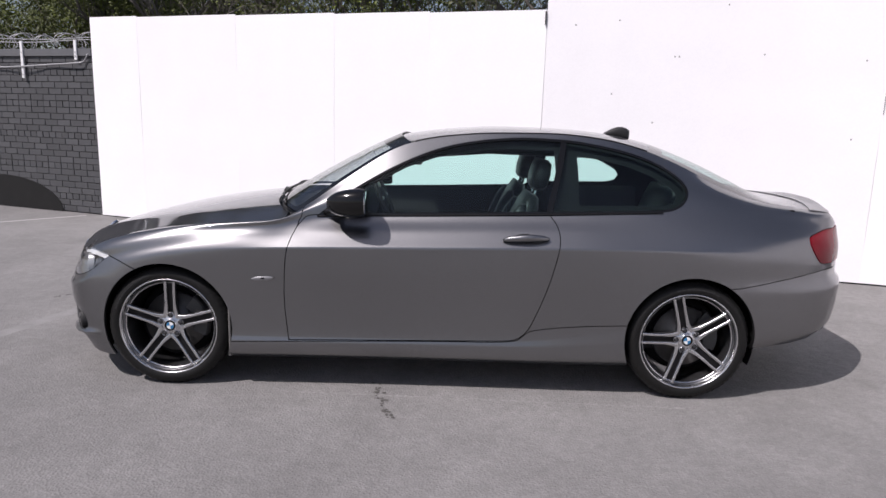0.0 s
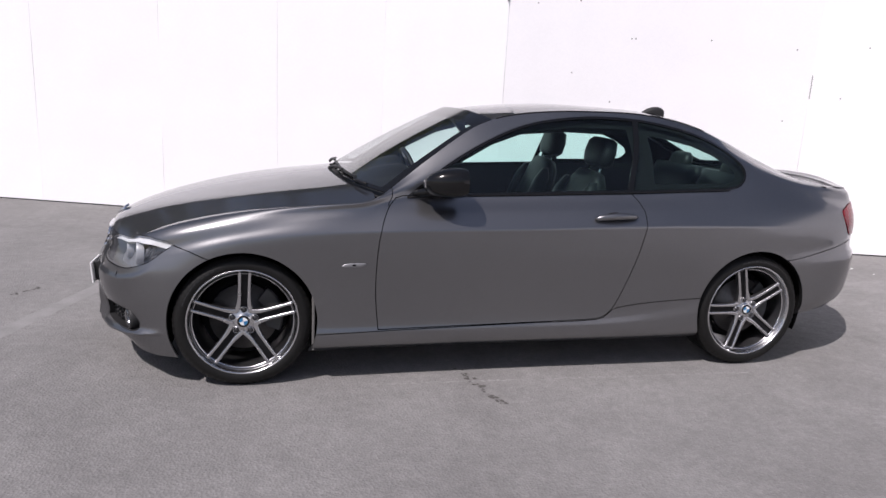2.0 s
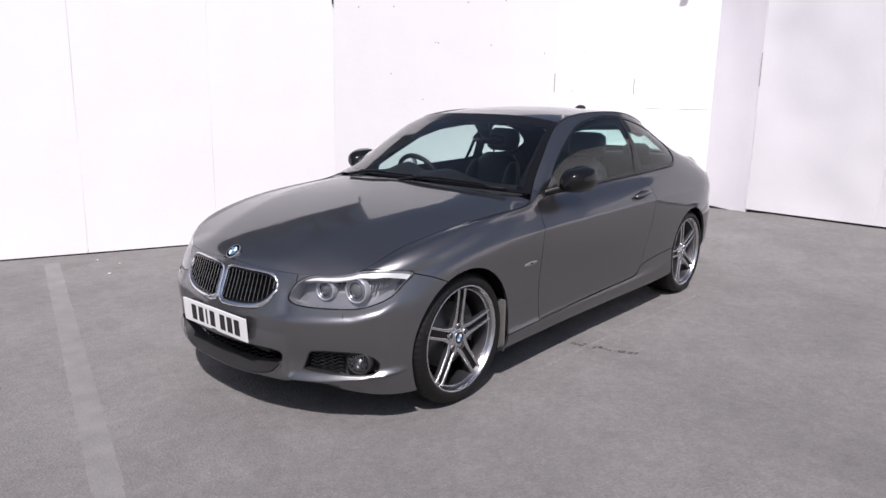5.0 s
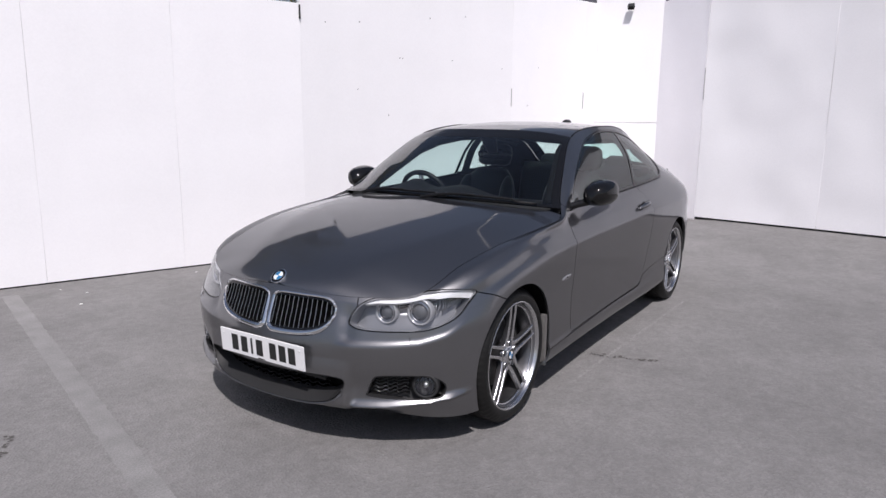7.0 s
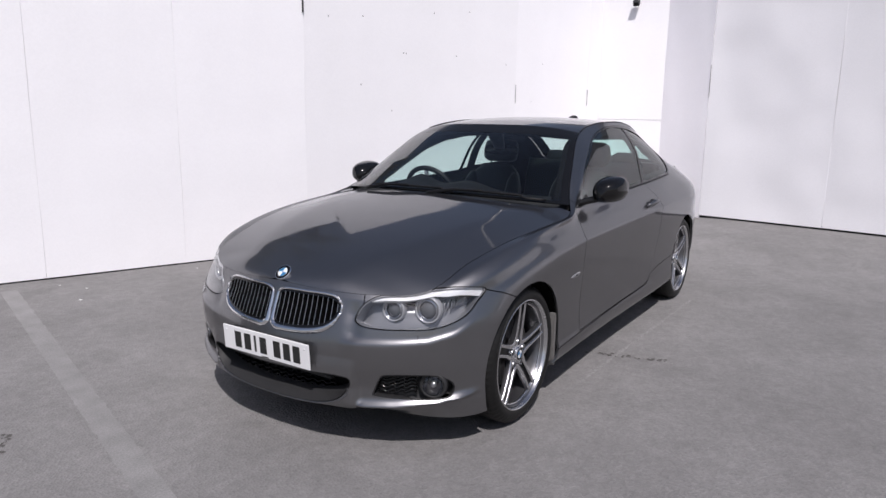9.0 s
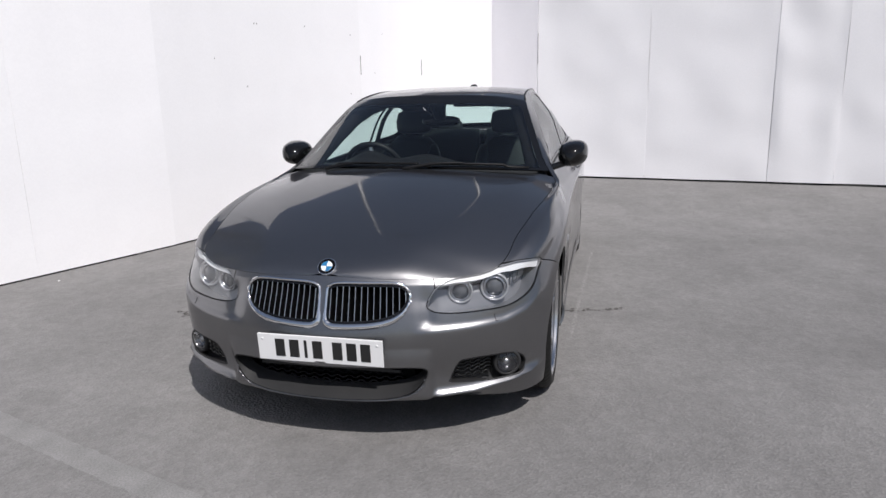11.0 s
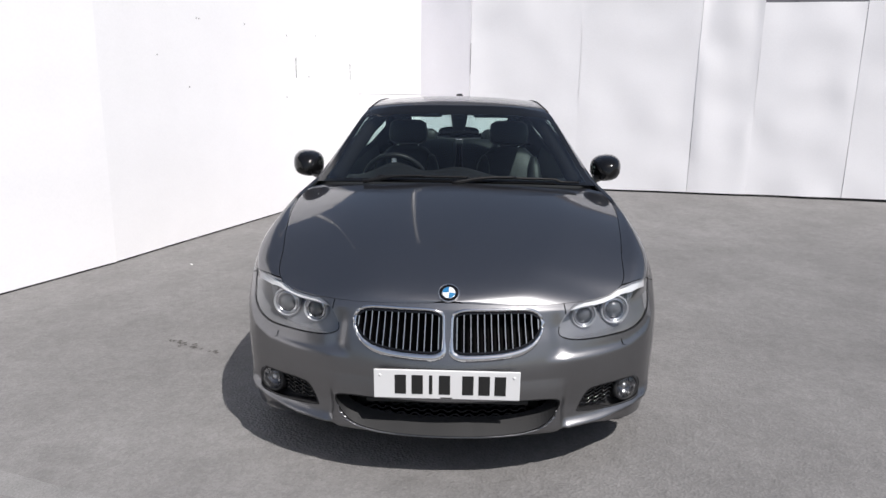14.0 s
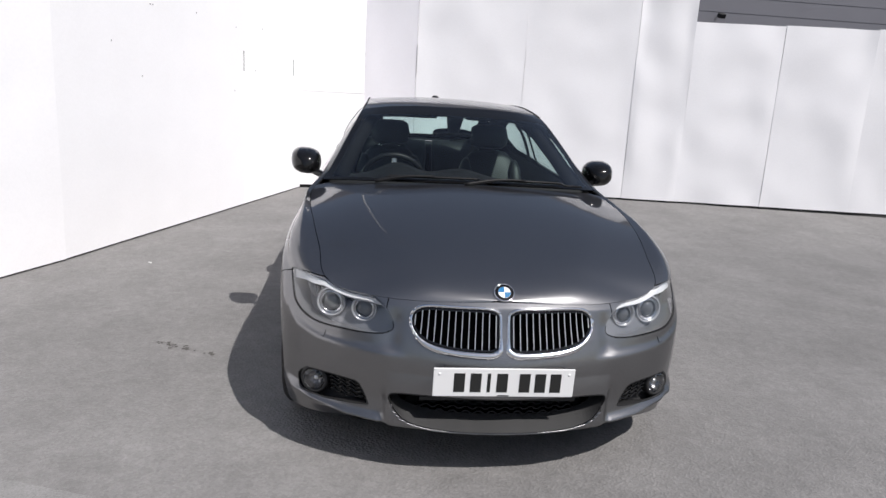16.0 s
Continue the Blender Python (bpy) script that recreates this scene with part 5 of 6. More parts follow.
for s in (-1.0, 1.0):
    # shell: rounded front, flat back with the glass
    rings = []
    for q, (hw, hh) in zip(np.linspace(0, 1, 9), ((0.030, 0.026), (0.056, 0.047), (0.069, 0.059), (0.077, 0.066), (0.082, 0.070), (0.085, 0.0725), (0.086, 0.0735), (0.085, 0.073), (0.081, 0.068))):
        x = -0.530 + 0.196 * q
        rings.append(((x, s * (0.870 + 0.006 * q), 1.008 + 0.010 * q), (0.10 * hw * (1 - q), s * hw, 0.006), (0, 0, hh)))
    v, f = blob(rings, square=2.6)
    shell_m = put("door_mirror", v, f, BLACK_GLOSS, car, label="gloss black door mirror")
    shell_m.data.set_sharp_from_angle(angle=radians(50))
    v, f = blob([((-0.3345, s * 0.876, 1.018), (0, s * 0.070, 0), (0, 0, 0.055)), ((-0.3315, s * 0.876, 1.018), (0, s * 0.068, 0), (0, 0, 0.053))])
    put("mirror_glass", v, f, CHROME, shell_m, label="silvered mirror glass")
    # arm from the window corner
    rings = []
    for q in np.linspace(0, 1, 6):
        c = np.array((-0.555 + 0.10 * q, s * (0.735 + 0.105 * q), 0.938 + 0.034 * q))
        rings.append((c, (0.042 - 0.006 * q, 0, 0), (0, -0.004 * s, 0.016 + 0.006 * q)))
    v, f = blob(rings, 16)
    put("mirror_arm", v, f, BLACK_GLOSS, shell_m)
    # triangular foot at the window's front corner
    bm = bmesh.new()
    tri = [(-0.580, 0.758, 0.930), (-0.395, 0.752, 0.940), (-0.410, 0.690, 1.050)]
    o1 = [bm.verts.new((x, s * (y + 0.006), z)) for x, y, z in tri]
    o2 = [bm.verts.new((x, s * (y - 0.02), z)) for x, y, z in tri]
    bm.faces.new(o1), bm.faces.new(o2[::-1])
    for i in range(3):
        bm.faces.new((o1[i], o1[(i + 1) % 3], o2[(i + 1) % 3], o2[i]))
    bmesh.ops.recalc_face_normals(bm, faces=bm.faces)
    part("mirror_foot", bm, BLACK_TRIM, shell_m)
    # door handle: pull bar over a nearly flat black oval, the shallow cup's shade as colour
    dob = doors[1] if s < 0 else doors[0]
    hx0, hx1 = 0.372, 0.612
    pts, rad = [], []
    for q in np.linspace(0, 1, 17):
        x = hx0 + (hx1 - hx0) * q
        p, nn = surf_at(x + XA, 0.838 + 0.010 * q, s)
        pts.append(p + nn * (0.006 + 0.024 * math.sin(math.pi * min(max(q, 0.02), 0.98)) ** 0.6))
        rad.append((0.005 + 0.0110 * math.sin(math.pi * q) ** 0.45))
    v, f = tube(pts, rad, 14)
    v[:, 2] = 0.843 + (v[:, 2] - 0.843) * 1.12
    handle = put("door_handle", v, f, PAINT, dob, label="body-coloured pull handle")
    p0, nn = surf_at(0.475 + XA, 0.846, s, 0.0)
    mt = Matrix.Translation(Vector(p0) + Vector(nn) * 0.0015) @ Vector(nn).to_track_quat("Z", "X").to_matrix().to_4x4()
    ang = np.linspace(0, 2 * math.pi, 40, endpoint=False)
    cup_v, cup_f = [], []
    for k, (r, d) in enumerate(((1.0, 0.0), (0.93, -0.004), (0.7, -0.012), (0.3, -0.016))):
        for a in ang:
            cup_v.append((p0[0] + 0.060 * r * math.cos(a), p0[1] + s * (0.002 + d * 0.1 + 0.0015 * k), p0[2] + 0.034 * r * math.sin(a)))
    for k in range(3):
        cup_f += [(k * 40 + j, k * 40 + (j + 1) % 40, (k + 1) * 40 + (j + 1) % 40, (k + 1) * 40 + j) for j in range(40)]
    cup_f.append(tuple(range(120, 160)))
    put("handle_cup", cup_v, cup_f, BLACK_MATT, handle)
    # side repeater
    p0, nn = surf_at(-0.868 + XA, 0.610, s)
    rings = [((p0[0] + dx, p0[1] + s * 0.002, p0[2] + 0.002 * dx / 0.06), (0, s * (0.0045 * k), 0), (0.004, 0, 0.0105 * k)) for dx, k in ((-0.058, 0.25), (-0.045, 0.8), (-0.02, 1.0), (0.02, 1.0), (0.045, 0.75), (0.06, 0.2))]
    v, f = blob(rings, 14)
    put("side_repeater", v, f, LAMP_BODY, car, label="clear and chrome side repeater")
    rings = [((p0[0] + dx, p0[1] + s * 0.0035, p0[2] + 0.001), (0, s * (0.0040 * k), 0), (0.0, 0, 0.0055 * k)) for dx, k in ((-0.012, 0.5), (-0.007, 1.0), (0.007, 1.0), (0.012, 0.5))]
    v, f = blob(rings, 12)
    put("repeater_mark", v, f, BLACK_TRIM, car)

# roof aerial fin: body-coloured, but its shade is put into a black material
rings = []
for q, (w, h) in zip(np.linspace(0, 1, 8), ((0.010, 0.006), (0.020, 0.020), (0.026, 0.036), (0.028, 0.048), (0.028, 0.057), (0.026, 0.061), (0.022, 0.061), (0.016, 0.052))):
    x = 1.045 + 0.155 * q
    z0 = float(lerp_table(ROOF_X, ROOF_Z, np.array([x]))[0])
    rings.append(((x, 0.0, z0 + h / 2 - 0.002), (0, w, 0), (0.0, 0, h / 2 + 0.002)))
v, f = blob(rings, 18)
put("aerial_fin", v, f, BLACK_MATT, car, label="body-coloured shark fin aerial, darkened to stand for its shade")


# ---- cabin ----
INNER_DOOR = xz((-0.56, 0.95), (-0.385, 1.068), (-0.14, 1.205), (0.08, 1.283), (0.35, 1.316), (0.655, 1.315), (0.662, 0.96), (0.0, 0.94))
INNER_QUARTER = xz((0.78, 1.285), (0.90, 1.275), (1.05, 1.245), (1.19, 1.195), (1.29, 1.14), (1.318, 1.10), (1.30, 1.058), (1.235, 1.040), (0.785, 1.025))
in_inner_door, in_inner_quarter = poly_field(INNER_DOOR, AZ), poly_field(INNER_QUARTER, AZ)

seatpos = {}
def seat(y, x0=0.18):
    st = thing("seat", "", "")
    st.parent = car
    def cushion(name, rings, mat=LEATHER, seg=24):
        v, f = blob(rings, seg)
        return put(name, v, f, mat, st)
    cushion("seat_cushion", [((x0 - 0.28, y, 0.50), (0, 0.20, 0), (0, 0, 0.05)), ((x0 - 0.22, y, 0.52), (0, 0.235, 0), (0, 0, 0.085)), ((x0 + 0.12, y, 0.50), (0, 0.245, 0), (0, 0, 0.09)), ((x0 + 0.24, y, 0.50), (0, 0.22, 0), (0, 0, 0.07))])
    rings = []
    for q, w, d in ((0.0, 0.20, 0.055), (0.12, 0.225, 0.07), (0.4, 0.235, 0.07), (0.7, 0.225, 0.062), (0.9, 0.185, 0.052), (1.0, 0.13, 0.035)):
        rings.append(((x0 + 0.20 + 0.19 * q, y, 0.50 + 0.535 * q), (0, w, 0), (d, 0, -0.02)))
    cushion("backrest", rings)
    for sd in (-1, 1):                                # side bolsters
        rings = []
        for q, r in ((0.05, 0.03), (0.2, 0.05), (0.55, 0.055), (0.8, 0.045), (0.92, 0.02)):
            rings.append(((x0 + 0.145 + 0.19 * q, y + sd * (0.205 - 0.03 * q), 0.50 + 0.535 * q), (0, r, 0), (r, 0, 0)))
        cushion("bolster", rings, seg=12)
    rings = []
    for q, w, d in ((0.0, 0.10, 0.035), (0.12, 0.132, 0.05), (0.5, 0.142, 0.056), (0.88, 0.130, 0.048), (1.0, 0.095, 0.03)):
        rings.append(((x0 + 0.415 + 0.03 * q, y, 1.068 + 0.165 * q), (0, w, 0), (d, 0, -0.006)))
    cushion("headrest", rings)
    for sd in (-1, 1):
        v, f = tube([(x0 + 0.385, y + sd * 0.07, 0.98), (x0 + 0.415, y + sd * 0.07, 1.10)], 0.007, 8)
        put("headrest_post", v, f, CHROME, st)
    return st


seat(-0.365)
seat(0.365)
bench = thing("rear_seat", "", "")
bench.parent = car
for y in (-0.30, 0.30):
    v, f = blob([((0.98, y, 0.50), (0, 0.24, 0), (0, 0, 0.06)), ((1.05, y, 0.52), (0, 0.26, 0), (0, 0, 0.09)), ((1.38, y, 0.50), (0, 0.26, 0), (0, 0, 0.08))])
    put("bench_cushion", v, f, LEATHER, bench)
    v, f = blob([((1.38, y, 0.50), (0, 0.25, 0), (0.06, 0, 0)), ((1.44, y, 0.70), (0, 0.26, 0), (0.075, 0, 0)), ((1.52, y, 0.95), (0, 0.28, 0), (0.06, 0, 0)), ((1.55, y, 1.045), (0, 0.27, 0), (0.04, 0, 0))])
    put("bench_back", v, f, LEATHER, bench)
    v, f = blob([((1.555, y, 1.0), (0, 0.09, 0), (0.035, 0, 0)), ((1.56, y, 1.04), (0, 0.115, 0), (0.045, 0, 0)), ((1.57, y, 1.10), (0, 0.105, 0), (0.04, 0, 0)), ((1.575, y, 1.125), (0, 0.07, 0), (0.025, 0, 0))])
    put("rear_headrest", v, f, LEATHER, bench)
part("parcel_shelf", box_bm((1.56, -0.62, 0.985), (1.98, 0.62, 1.01), 0.01), CABIN, car)
part("cabin_floor", box_bm((-0.95, -0.74, 0.24), (1.5, 0.74, 0.28), 0.01), CABIN, car)
part("bulkhead", box_bm((-1.02, -0.70, 0.25), (-0.98, 0.70, 0.90), 0.01), CABIN, car)
for s in (-1, 1):
    g = np.array([[(x, s * (0.675 - d), z) for z, d in ((0.28, 0.03), (0.55, 0.02), (0.70, 0.045), (0.72, 0.055), (0.80, 0.02), (0.90, 0.0), (0.936 + 0.030 * (x + 0.6), -0.026))] for x in np.linspace(-0.60, 1.46, 40)])
    V, F = grid_mesh(g)
    put("door_card", V[:, :3], F, CABIN, car)
    # inner lining of pillars and roof side
    put("pillar_trim", *tube([(-0.64, s * 0.665, 0.955), (-0.40, s * 0.600, 1.10), (-0.20, s * 0.535, 1.215), (-0.02, s * 0.49, 1.268), (0.3, s * 0.495, 1.293), (0.9, s * 0.49, 1.285), (1.2, s * 0.49, 1.225)], [0.040, 0.042, 0.040, 0.036, 0.032, 0.032, 0.032], 10), HEADLINER, car)
    inner_side = clip(clip(clip(SIDE, outside(in_inner_door)), outside(in_inner_quarter)), lambda V: np.minimum(np.minimum(V[:, 0] + 0.64, 1.72 - V[:, 0]), V[:, 2] - 0.94))
    M = pushed(inner_side, -0.034)
    V, F = M if s > 0 else mirror(M)
    put("pillar_lining", V[:, :3], F, HEADLINER, car)
# dashboard: swept section with a hood over the dials
dash = []
for y in np.linspace(-0.70, 0.70, 57):
    hump = 0.080 * math.exp(-((y - 0.35) / 0.15) ** 2 * 1.2) + 0.062 * math.exp(-((y + 0.01) / 0.20) ** 2 * 1.2)
    bx = 0.22 * (abs(y) / 0.70) ** 2
    dash.append([(-0.90 + bx, y, 0.925), (-0.75 + bx * 0.8, y, 0.945 + hump * 0.2), (-0.60 + bx * 0.5, y, 0.955 + hump * 0.8), (-0.50 + bx * 0.3, y, 0.955 + hump), (-0.455 + bx * 0.2, y, 0.935 + hump), (-0.445 + bx * 0.2, y, 0.88), (-0.47 + bx * 0.2, y, 0.72), (-0.55, y, 0.55)])
V, F = up(grid_mesh(np.array(dash)))
put("dashboard", V[:, :3], F, CABIN, car)
part("centre_console", box_bm((-0.52, -0.13, 0.28), (0.35, 0.13, 0.62), 0.03, 3), CABIN, car, smooth=True)
# steering wheel on the right-hand side
swm = Matrix.Translation((-0.355, 0.365, 0.905)) @ Matrix.Rotation(radians(66), 4, "Y")
t = np.linspace(0, 2 * math.pi, 56, endpoint=False)
v, f = tube(np.stack([0.182 * np.cos(t), 0.182 * np.sin(t), 0 * t], 1), 0.0165, 10, True)
sw = put("steering_wheel", np.array([swm @ Vector(p) for p in v]), f, LEATHER, car)
v, f = blob([((0, 0, -0.03), (0.06, 0, 0), (0, 0.07, 0)), ((0, 0, 0.005), (0.075, 0, 0), (0, 0.085, 0)), ((0, 0, 0.02), (0.06, 0, 0), (0, 0.07, 0))], 20)
put("wheel_boss", np.array([swm @ Vector(p) for p in v]), f, CABIN, sw)
for a in (0, math.pi, -math.pi / 2):
    p1 = (0.165 * math.sin(a), 0.165 * math.cos(a), 0)
    v, f = tube([(0.05 * math.sin(a), 0.05 * math.cos(a), 0.0), p1], 0.014, 8)
    put("wheel_spoke", np.array([swm @ Vector(p) for p in v]), f, SATIN, sw)
# inside mirror and sun visors
v, f = blob([((-0.115, -0.01, 1.190), (0, 0.115, 0), (0, 0, 0.030)), ((-0.095, -0.01, 1.192), (0, 0.127, 0), (0, 0, 0.034)), ((-0.080, -0.01, 1.192), (0, 0.121, 0), (0, 0, 0.032))], 20)
im = put("inside_mirror", v, f, BLACK_GLOSS, car)
v, f = blob([((-0.19, -0.01, 1.315), (0.05, 0, 0), (0, 0.055, 0)), ((-0.15, -0.01, 1.25), (0.025, 0, 0), (0, 0.045, 0)), ((-0.115, -0.01, 1.20), (0.02, 0, 0), (0, 0.035, 0))], 12)
put("mirror_stalk", v, f, BLACK_TRIM, im)
for y in (-0.30, 0.30):
    part("sun_visor", box_bm((-0.12, y - 0.20, 1.283), (0.06, y + 0.20, 1.303), 0.008, m=Matrix.Translation((0, 0, 0.0))), HEADLINER, car)

# the parts that were grouped under an empty: the first mesh becomes the part, the others go under it
for e in [o for o in car.children if o.type == "EMPTY" and not o.name.startswith("wheel")]:
    kids = list(e.children)
    main = kids[0]
    main.parent = car
    nm = e.name.split(".")[0]
    for k in kids[1:]:
        k.parent = main
    bpy.data.objects.remove(e)
    main.name = nm


# ---- ground ----
def ground_z(x, y):
    """Flat under the car, rising a little towards the right-hand fence."""
    t = np.clip((x - 2.4) / 2.6, 0, 1)
    s = np.clip((1.3 - y) / 1.7, 0, 1)
    return 0.13 * t * t * (3 - 2 * t) * s * s * (3 - 2 * s)


xs = np.concatenate([[-900, -200, -60, -25], np.arange(-12, 12.01, 0.4), [25, 60, 200, 900]])
gx, gy = np.meshgrid(xs, xs, indexing="ij")
V, F = up(grid_mesh(np.stack([gx, gy, ground_z(gx, gy)], 2)))
ground = put("ground", V[:, :3], F, TARMAC)
tagged(ground, "pale worn grey tarmac of a yard with stains", "ground", kind="structure")


def strip_on_ground(name, a, b, width, mat, label, lift=0.0005, rag=0.14, seed=1, n=140):
    """A worn painted band with ragged edges."""
    rnd = random.Random(seed)
    a, b = np.array(a, float), np.array(b, float)
    d = (b - a) / np.linalg.norm(b - a)
    p = np.array([-d[1], d[0]])
    v, f = [], []
    for k in range(n + 1):
        c = a + (b - a) * k / n
        for sd in (-1, 1):
            q = c + p * sd * width / 2 * (1 + rag * (rnd.random() - 0.5))
            v.append((q[0], q[1], float(ground_z(q[0], q[1])) + lift))
    for k in range(n):
        f.append((2 * k, 2 * k + 2, 2 * k + 3, 2 * k + 1))
    ob = put(name, v, f, mat, smooth=False)
    return tagged(ob, label, "ground marking", kind="structure")


strip_on_ground("bay_line", (-1.60, 3.52), (-2.86, -0.36), 0.115, LINE_PAINT, "worn pale grey bay line on the tarmac", seed=3)
strip_on_ground("bay_line", (-2.86, -0.36), (-3.6, -2.7), 0.10, LINE_PAINT, "worn pale grey bay line on the tarmac", seed=4)
strip_on_ground("bay_line", (-4.80, 4.84), (-6.6, 3.0), 0.07, LINE_BRIGHT, "worn pale grey bay line on the tarmac", seed=5)
strip_on_ground("scuff_line", (-0.75, -0.90), (1.35, -0.975), 0.020, SCUFF, "faint pale scuff line beside the car", rag=1.2, seed=6)
strip_on_ground("scuff_line", (2.4, -5.2), (2.9, -5.9), 0.05, LINE_PAINT, "faint pale scuff line on the tarmac", rag=1.2, seed=8)


def grit_trail(a, b, count, size, seed, label):
    rnd = random.Random(seed)
    v, f = [], []
    for k in range(count):
        q = rnd.random()
        cx, cy = a[0] + (b[0] - a[0]) * q + rnd.gauss(0, 0.012), a[1] + (b[1] - a[1]) * q + rnd.gauss(0, 0.012)
        n0, r = len(v), size * (0.4 + rnd.random())
        z = float(ground_z(cx, cy))
        for j in range(6):
            t = j * math.pi / 3 + rnd.random() * 0.6
            v.append((cx + r * math.cos(t) * (0.7 + 0.6 * rnd.random()), cy + r * math.sin(t) * (0.6 + 0.6 * rnd.random()), z + 0.002))
        v.append((cx, cy, z + 0.002 + r * 0.25))
        f += [(n0 + j, n0 + (j + 1) % 6, n0 + 6) for j in range(6)]
    return tagged(put("crack_trail", v, f, GRIT), label, "crack", kind="stuff")


grit_trail((-0.285, -0.76), (-0.175, -1.20), 42, 0.010, 1, "dark ragged crack in the tarmac beside the car")
grit_trail((-0.90, 1.29), (-0.72, 1.64), 36, 0.010, 2, "dark ragged crack in the tarmac behind the car")
grit_trail((-2.95, 0.75), (-2.80, 0.95), 24, 0.009, 3, "dark ragged crack near the bay line")
grit_trail((-0.60, 0.5), (-0.5, 0.62), 10, 0.008, 6, "dark crumbs on the tarmac")

rnd = random.Random(12)
for k in range(8):
    x = rnd.uniform(-2.0, 4.4)
    y = 3.2 - 0.36 * x - rnd.uniform(0.08, 0.9)
    r = rnd.uniform(0.006, 0.013)
    bm = bmesh.new()
    bmesh.ops.create_icosphere(bm, subdivisions=1, radius=r)
    for v in bm.verts:
        v.co = Vector((v.co.x * rnd.uniform(0.7, 1.6), v.co.y * rnd.uniform(0.6, 1.2), v.co.z * 0.35))
    ob = part("litter_scrap", bm, LITTER)
    ob.location = (x, y, float(ground_z(x, y)) + r * 0.25)
    tagged(ob, "small pale scrap of litter on the tarmac", "litter", "litter along the boards")


# ---- white boarded fences ----
def board(parent, length, height, seed, m, warp=0.007, z0=0.030, thick=0.012, mat=None):
    """One painted sheet, slightly bowed: x along the fence, y through it."""
    rnd = random.Random(seed)
    nx, nz = 17, 37
    ph = [rnd.uniform(0, 6.3) for _ in range(6)]
    front, back = [], []
    for i in range(nx):
        for k in range(nz):
            u, w = i / (nx - 1), k / (nz - 1)
            d = warp * (0.7 * math.sin(2.2 * math.pi * u + ph[0]) * math.sin(1.7 * math.pi * w + ph[1]) + 0.5 * math.sin(5 * w + ph[2] + 2 * u) + 0.9 * noise.noise(Vector((u * length * 2.2 + seed * 7, w * height * 2.0, seed))))
            d *= min(1.0, 3.0 * math.sin(math.pi * u) + 0.06)
            x, z = u * length + 0.0015 * math.sin(9 * w + ph[3]), z0 + (height - z0) * w
            front.append((x, d - thick / 2, z))
            back.append((x, d + thick / 2, z))
    v = front + back
    n = nx * nz
    f = []
    for i in range(nx - 1):
        for k in range(nz - 1):
            a = i * nz + k
            f += [(a, a + nz, a + nz + 1, a + 1), (n + a, n + a + 1, n + a + nz + 1, n + a + nz)]
    for k in range(nz - 1):
        f += [(k, k + 1, n + k + 1, n + k), ((nx - 1) * nz + k, n + (nx - 1) * nz + k, n + (nx - 1) * nz + k + 1, (nx - 1) * nz + k + 1)]
    for i in range(nx - 1):
        a = i * nz
        f += [(a, n + a, n + a + nz, a + nz), (a + nz - 1, a + nz + nz - 1, n + a + nz + nz - 1, n + a + nz - 1)]
    ob = put("board", v, f, mat or BOARD, parent, smooth=True)
    ob.data.set_sharp_from_angle(angle=radians(45))
    ob.matrix_basis = m
    return ob


def screw_heads(parent, length, height, m, seed):
    rnd = random.Random(seed)
    for z in (0.6, 1.5, 2.2):
        for x in (0.03, length / 2, length - 0.03):
            v, f = lathe([(0.0, -0.0035), (0.005, -0.003), (0.007, 0.0)], 8)
            ob = put("screw_head", v + np.array([x, -0.0065, z + rnd.uniform(-0.1, 0.1)]), f, BOARD_EDGE, parent)
            ob.matrix_basis = m


BACK = pose(0, 0, 0, 0, 0, -19.8)                   # back fence frame: x' along it, y' = 3.01
wall_back = thing("wall_back", "white painted board fence of tall sheets behind the car", "fence", kind="structure")
SHORT = BACK @ Matrix.Translation((0, 0.02, 0))
edges = [-5.965, -5.20, -3.72, -2.40, -1.25, 0.010]
for k, (a, b) in enumerate(zip(edges, edges[1:])):
    mt = SHORT @ Matrix.Translation((a + 0.0008, 3.01 + (0.001 if k % 2 else 0.0), 0)) @ Matrix.Rotation(radians(0.02 * (1 if k % 2 else -1)), 4, "Z")
    board(wall_back, b - a - 0.0016, 2.58 - 0.0125 * k, 20 + k, mt, 0.003, z0=0.014)
TALL = BACK @ Matrix.Translation((0.0, 3.033, 0)) @ Matrix.Rotation(radians(3.78), 4, "Z") @ Matrix.Translation((0.0, -2.996, 0))
tall = [0.0105, 3.09, 4.585, 4.866]
for k, (a, b) in enumerate(zip(tall, tall[1:])):
    board(wall_back, b - a - 0.0014, 3.06, 40 + k, TALL @ Matrix.Translation((a + 0.0007, 2.996 + (0.001 if k % 2 else 0), 0)), 0.003, z0=0.016)
for k, (x, z) in enumerate([(0.30, 2.38), (0.72, 2.42), (0.69, 1.72), (1.26, 2.08), (1.30, 2.08), (1.10, 1.45), (2.05, 2.10), (2.90, 2.05), (2.86, 1.35), (0.22, 2.75), (1.70, 2.55), (2.25, 2.62), (3.4, 1.6), (3.6, 2.1)]):
    v, f = lathe([(0.0, -0.004), (0.006, -0.003), (0.008, 0.0)], 8)
    ob = put("screw_head", v + np.array([x, 0, z]), f, BOARD_EDGE, wall_back)
    ob.matrix_basis = TALL @ Matrix.Translation((0, 2.988, 0))
bm = box_bm((-5.90, 3.022, 0.05), (0.008, 3.045, 2.48), m=BACK.inverted() @ SHORT)
box_bm((0.016, 3.013, 0.05), (4.86, 3.05, 3.02), m=BACK.inverted() @ TALL, bm=bm)
frame_b = part("fence_backing", bm, BOARD, wall_back)
frame_b.matrix_basis = BACK
slit = part("joint_cover", box_bm((-0.004, 2.984, 2.38), (0.006, 3.004, 2.515)), SHADE_GAP, wall_back)
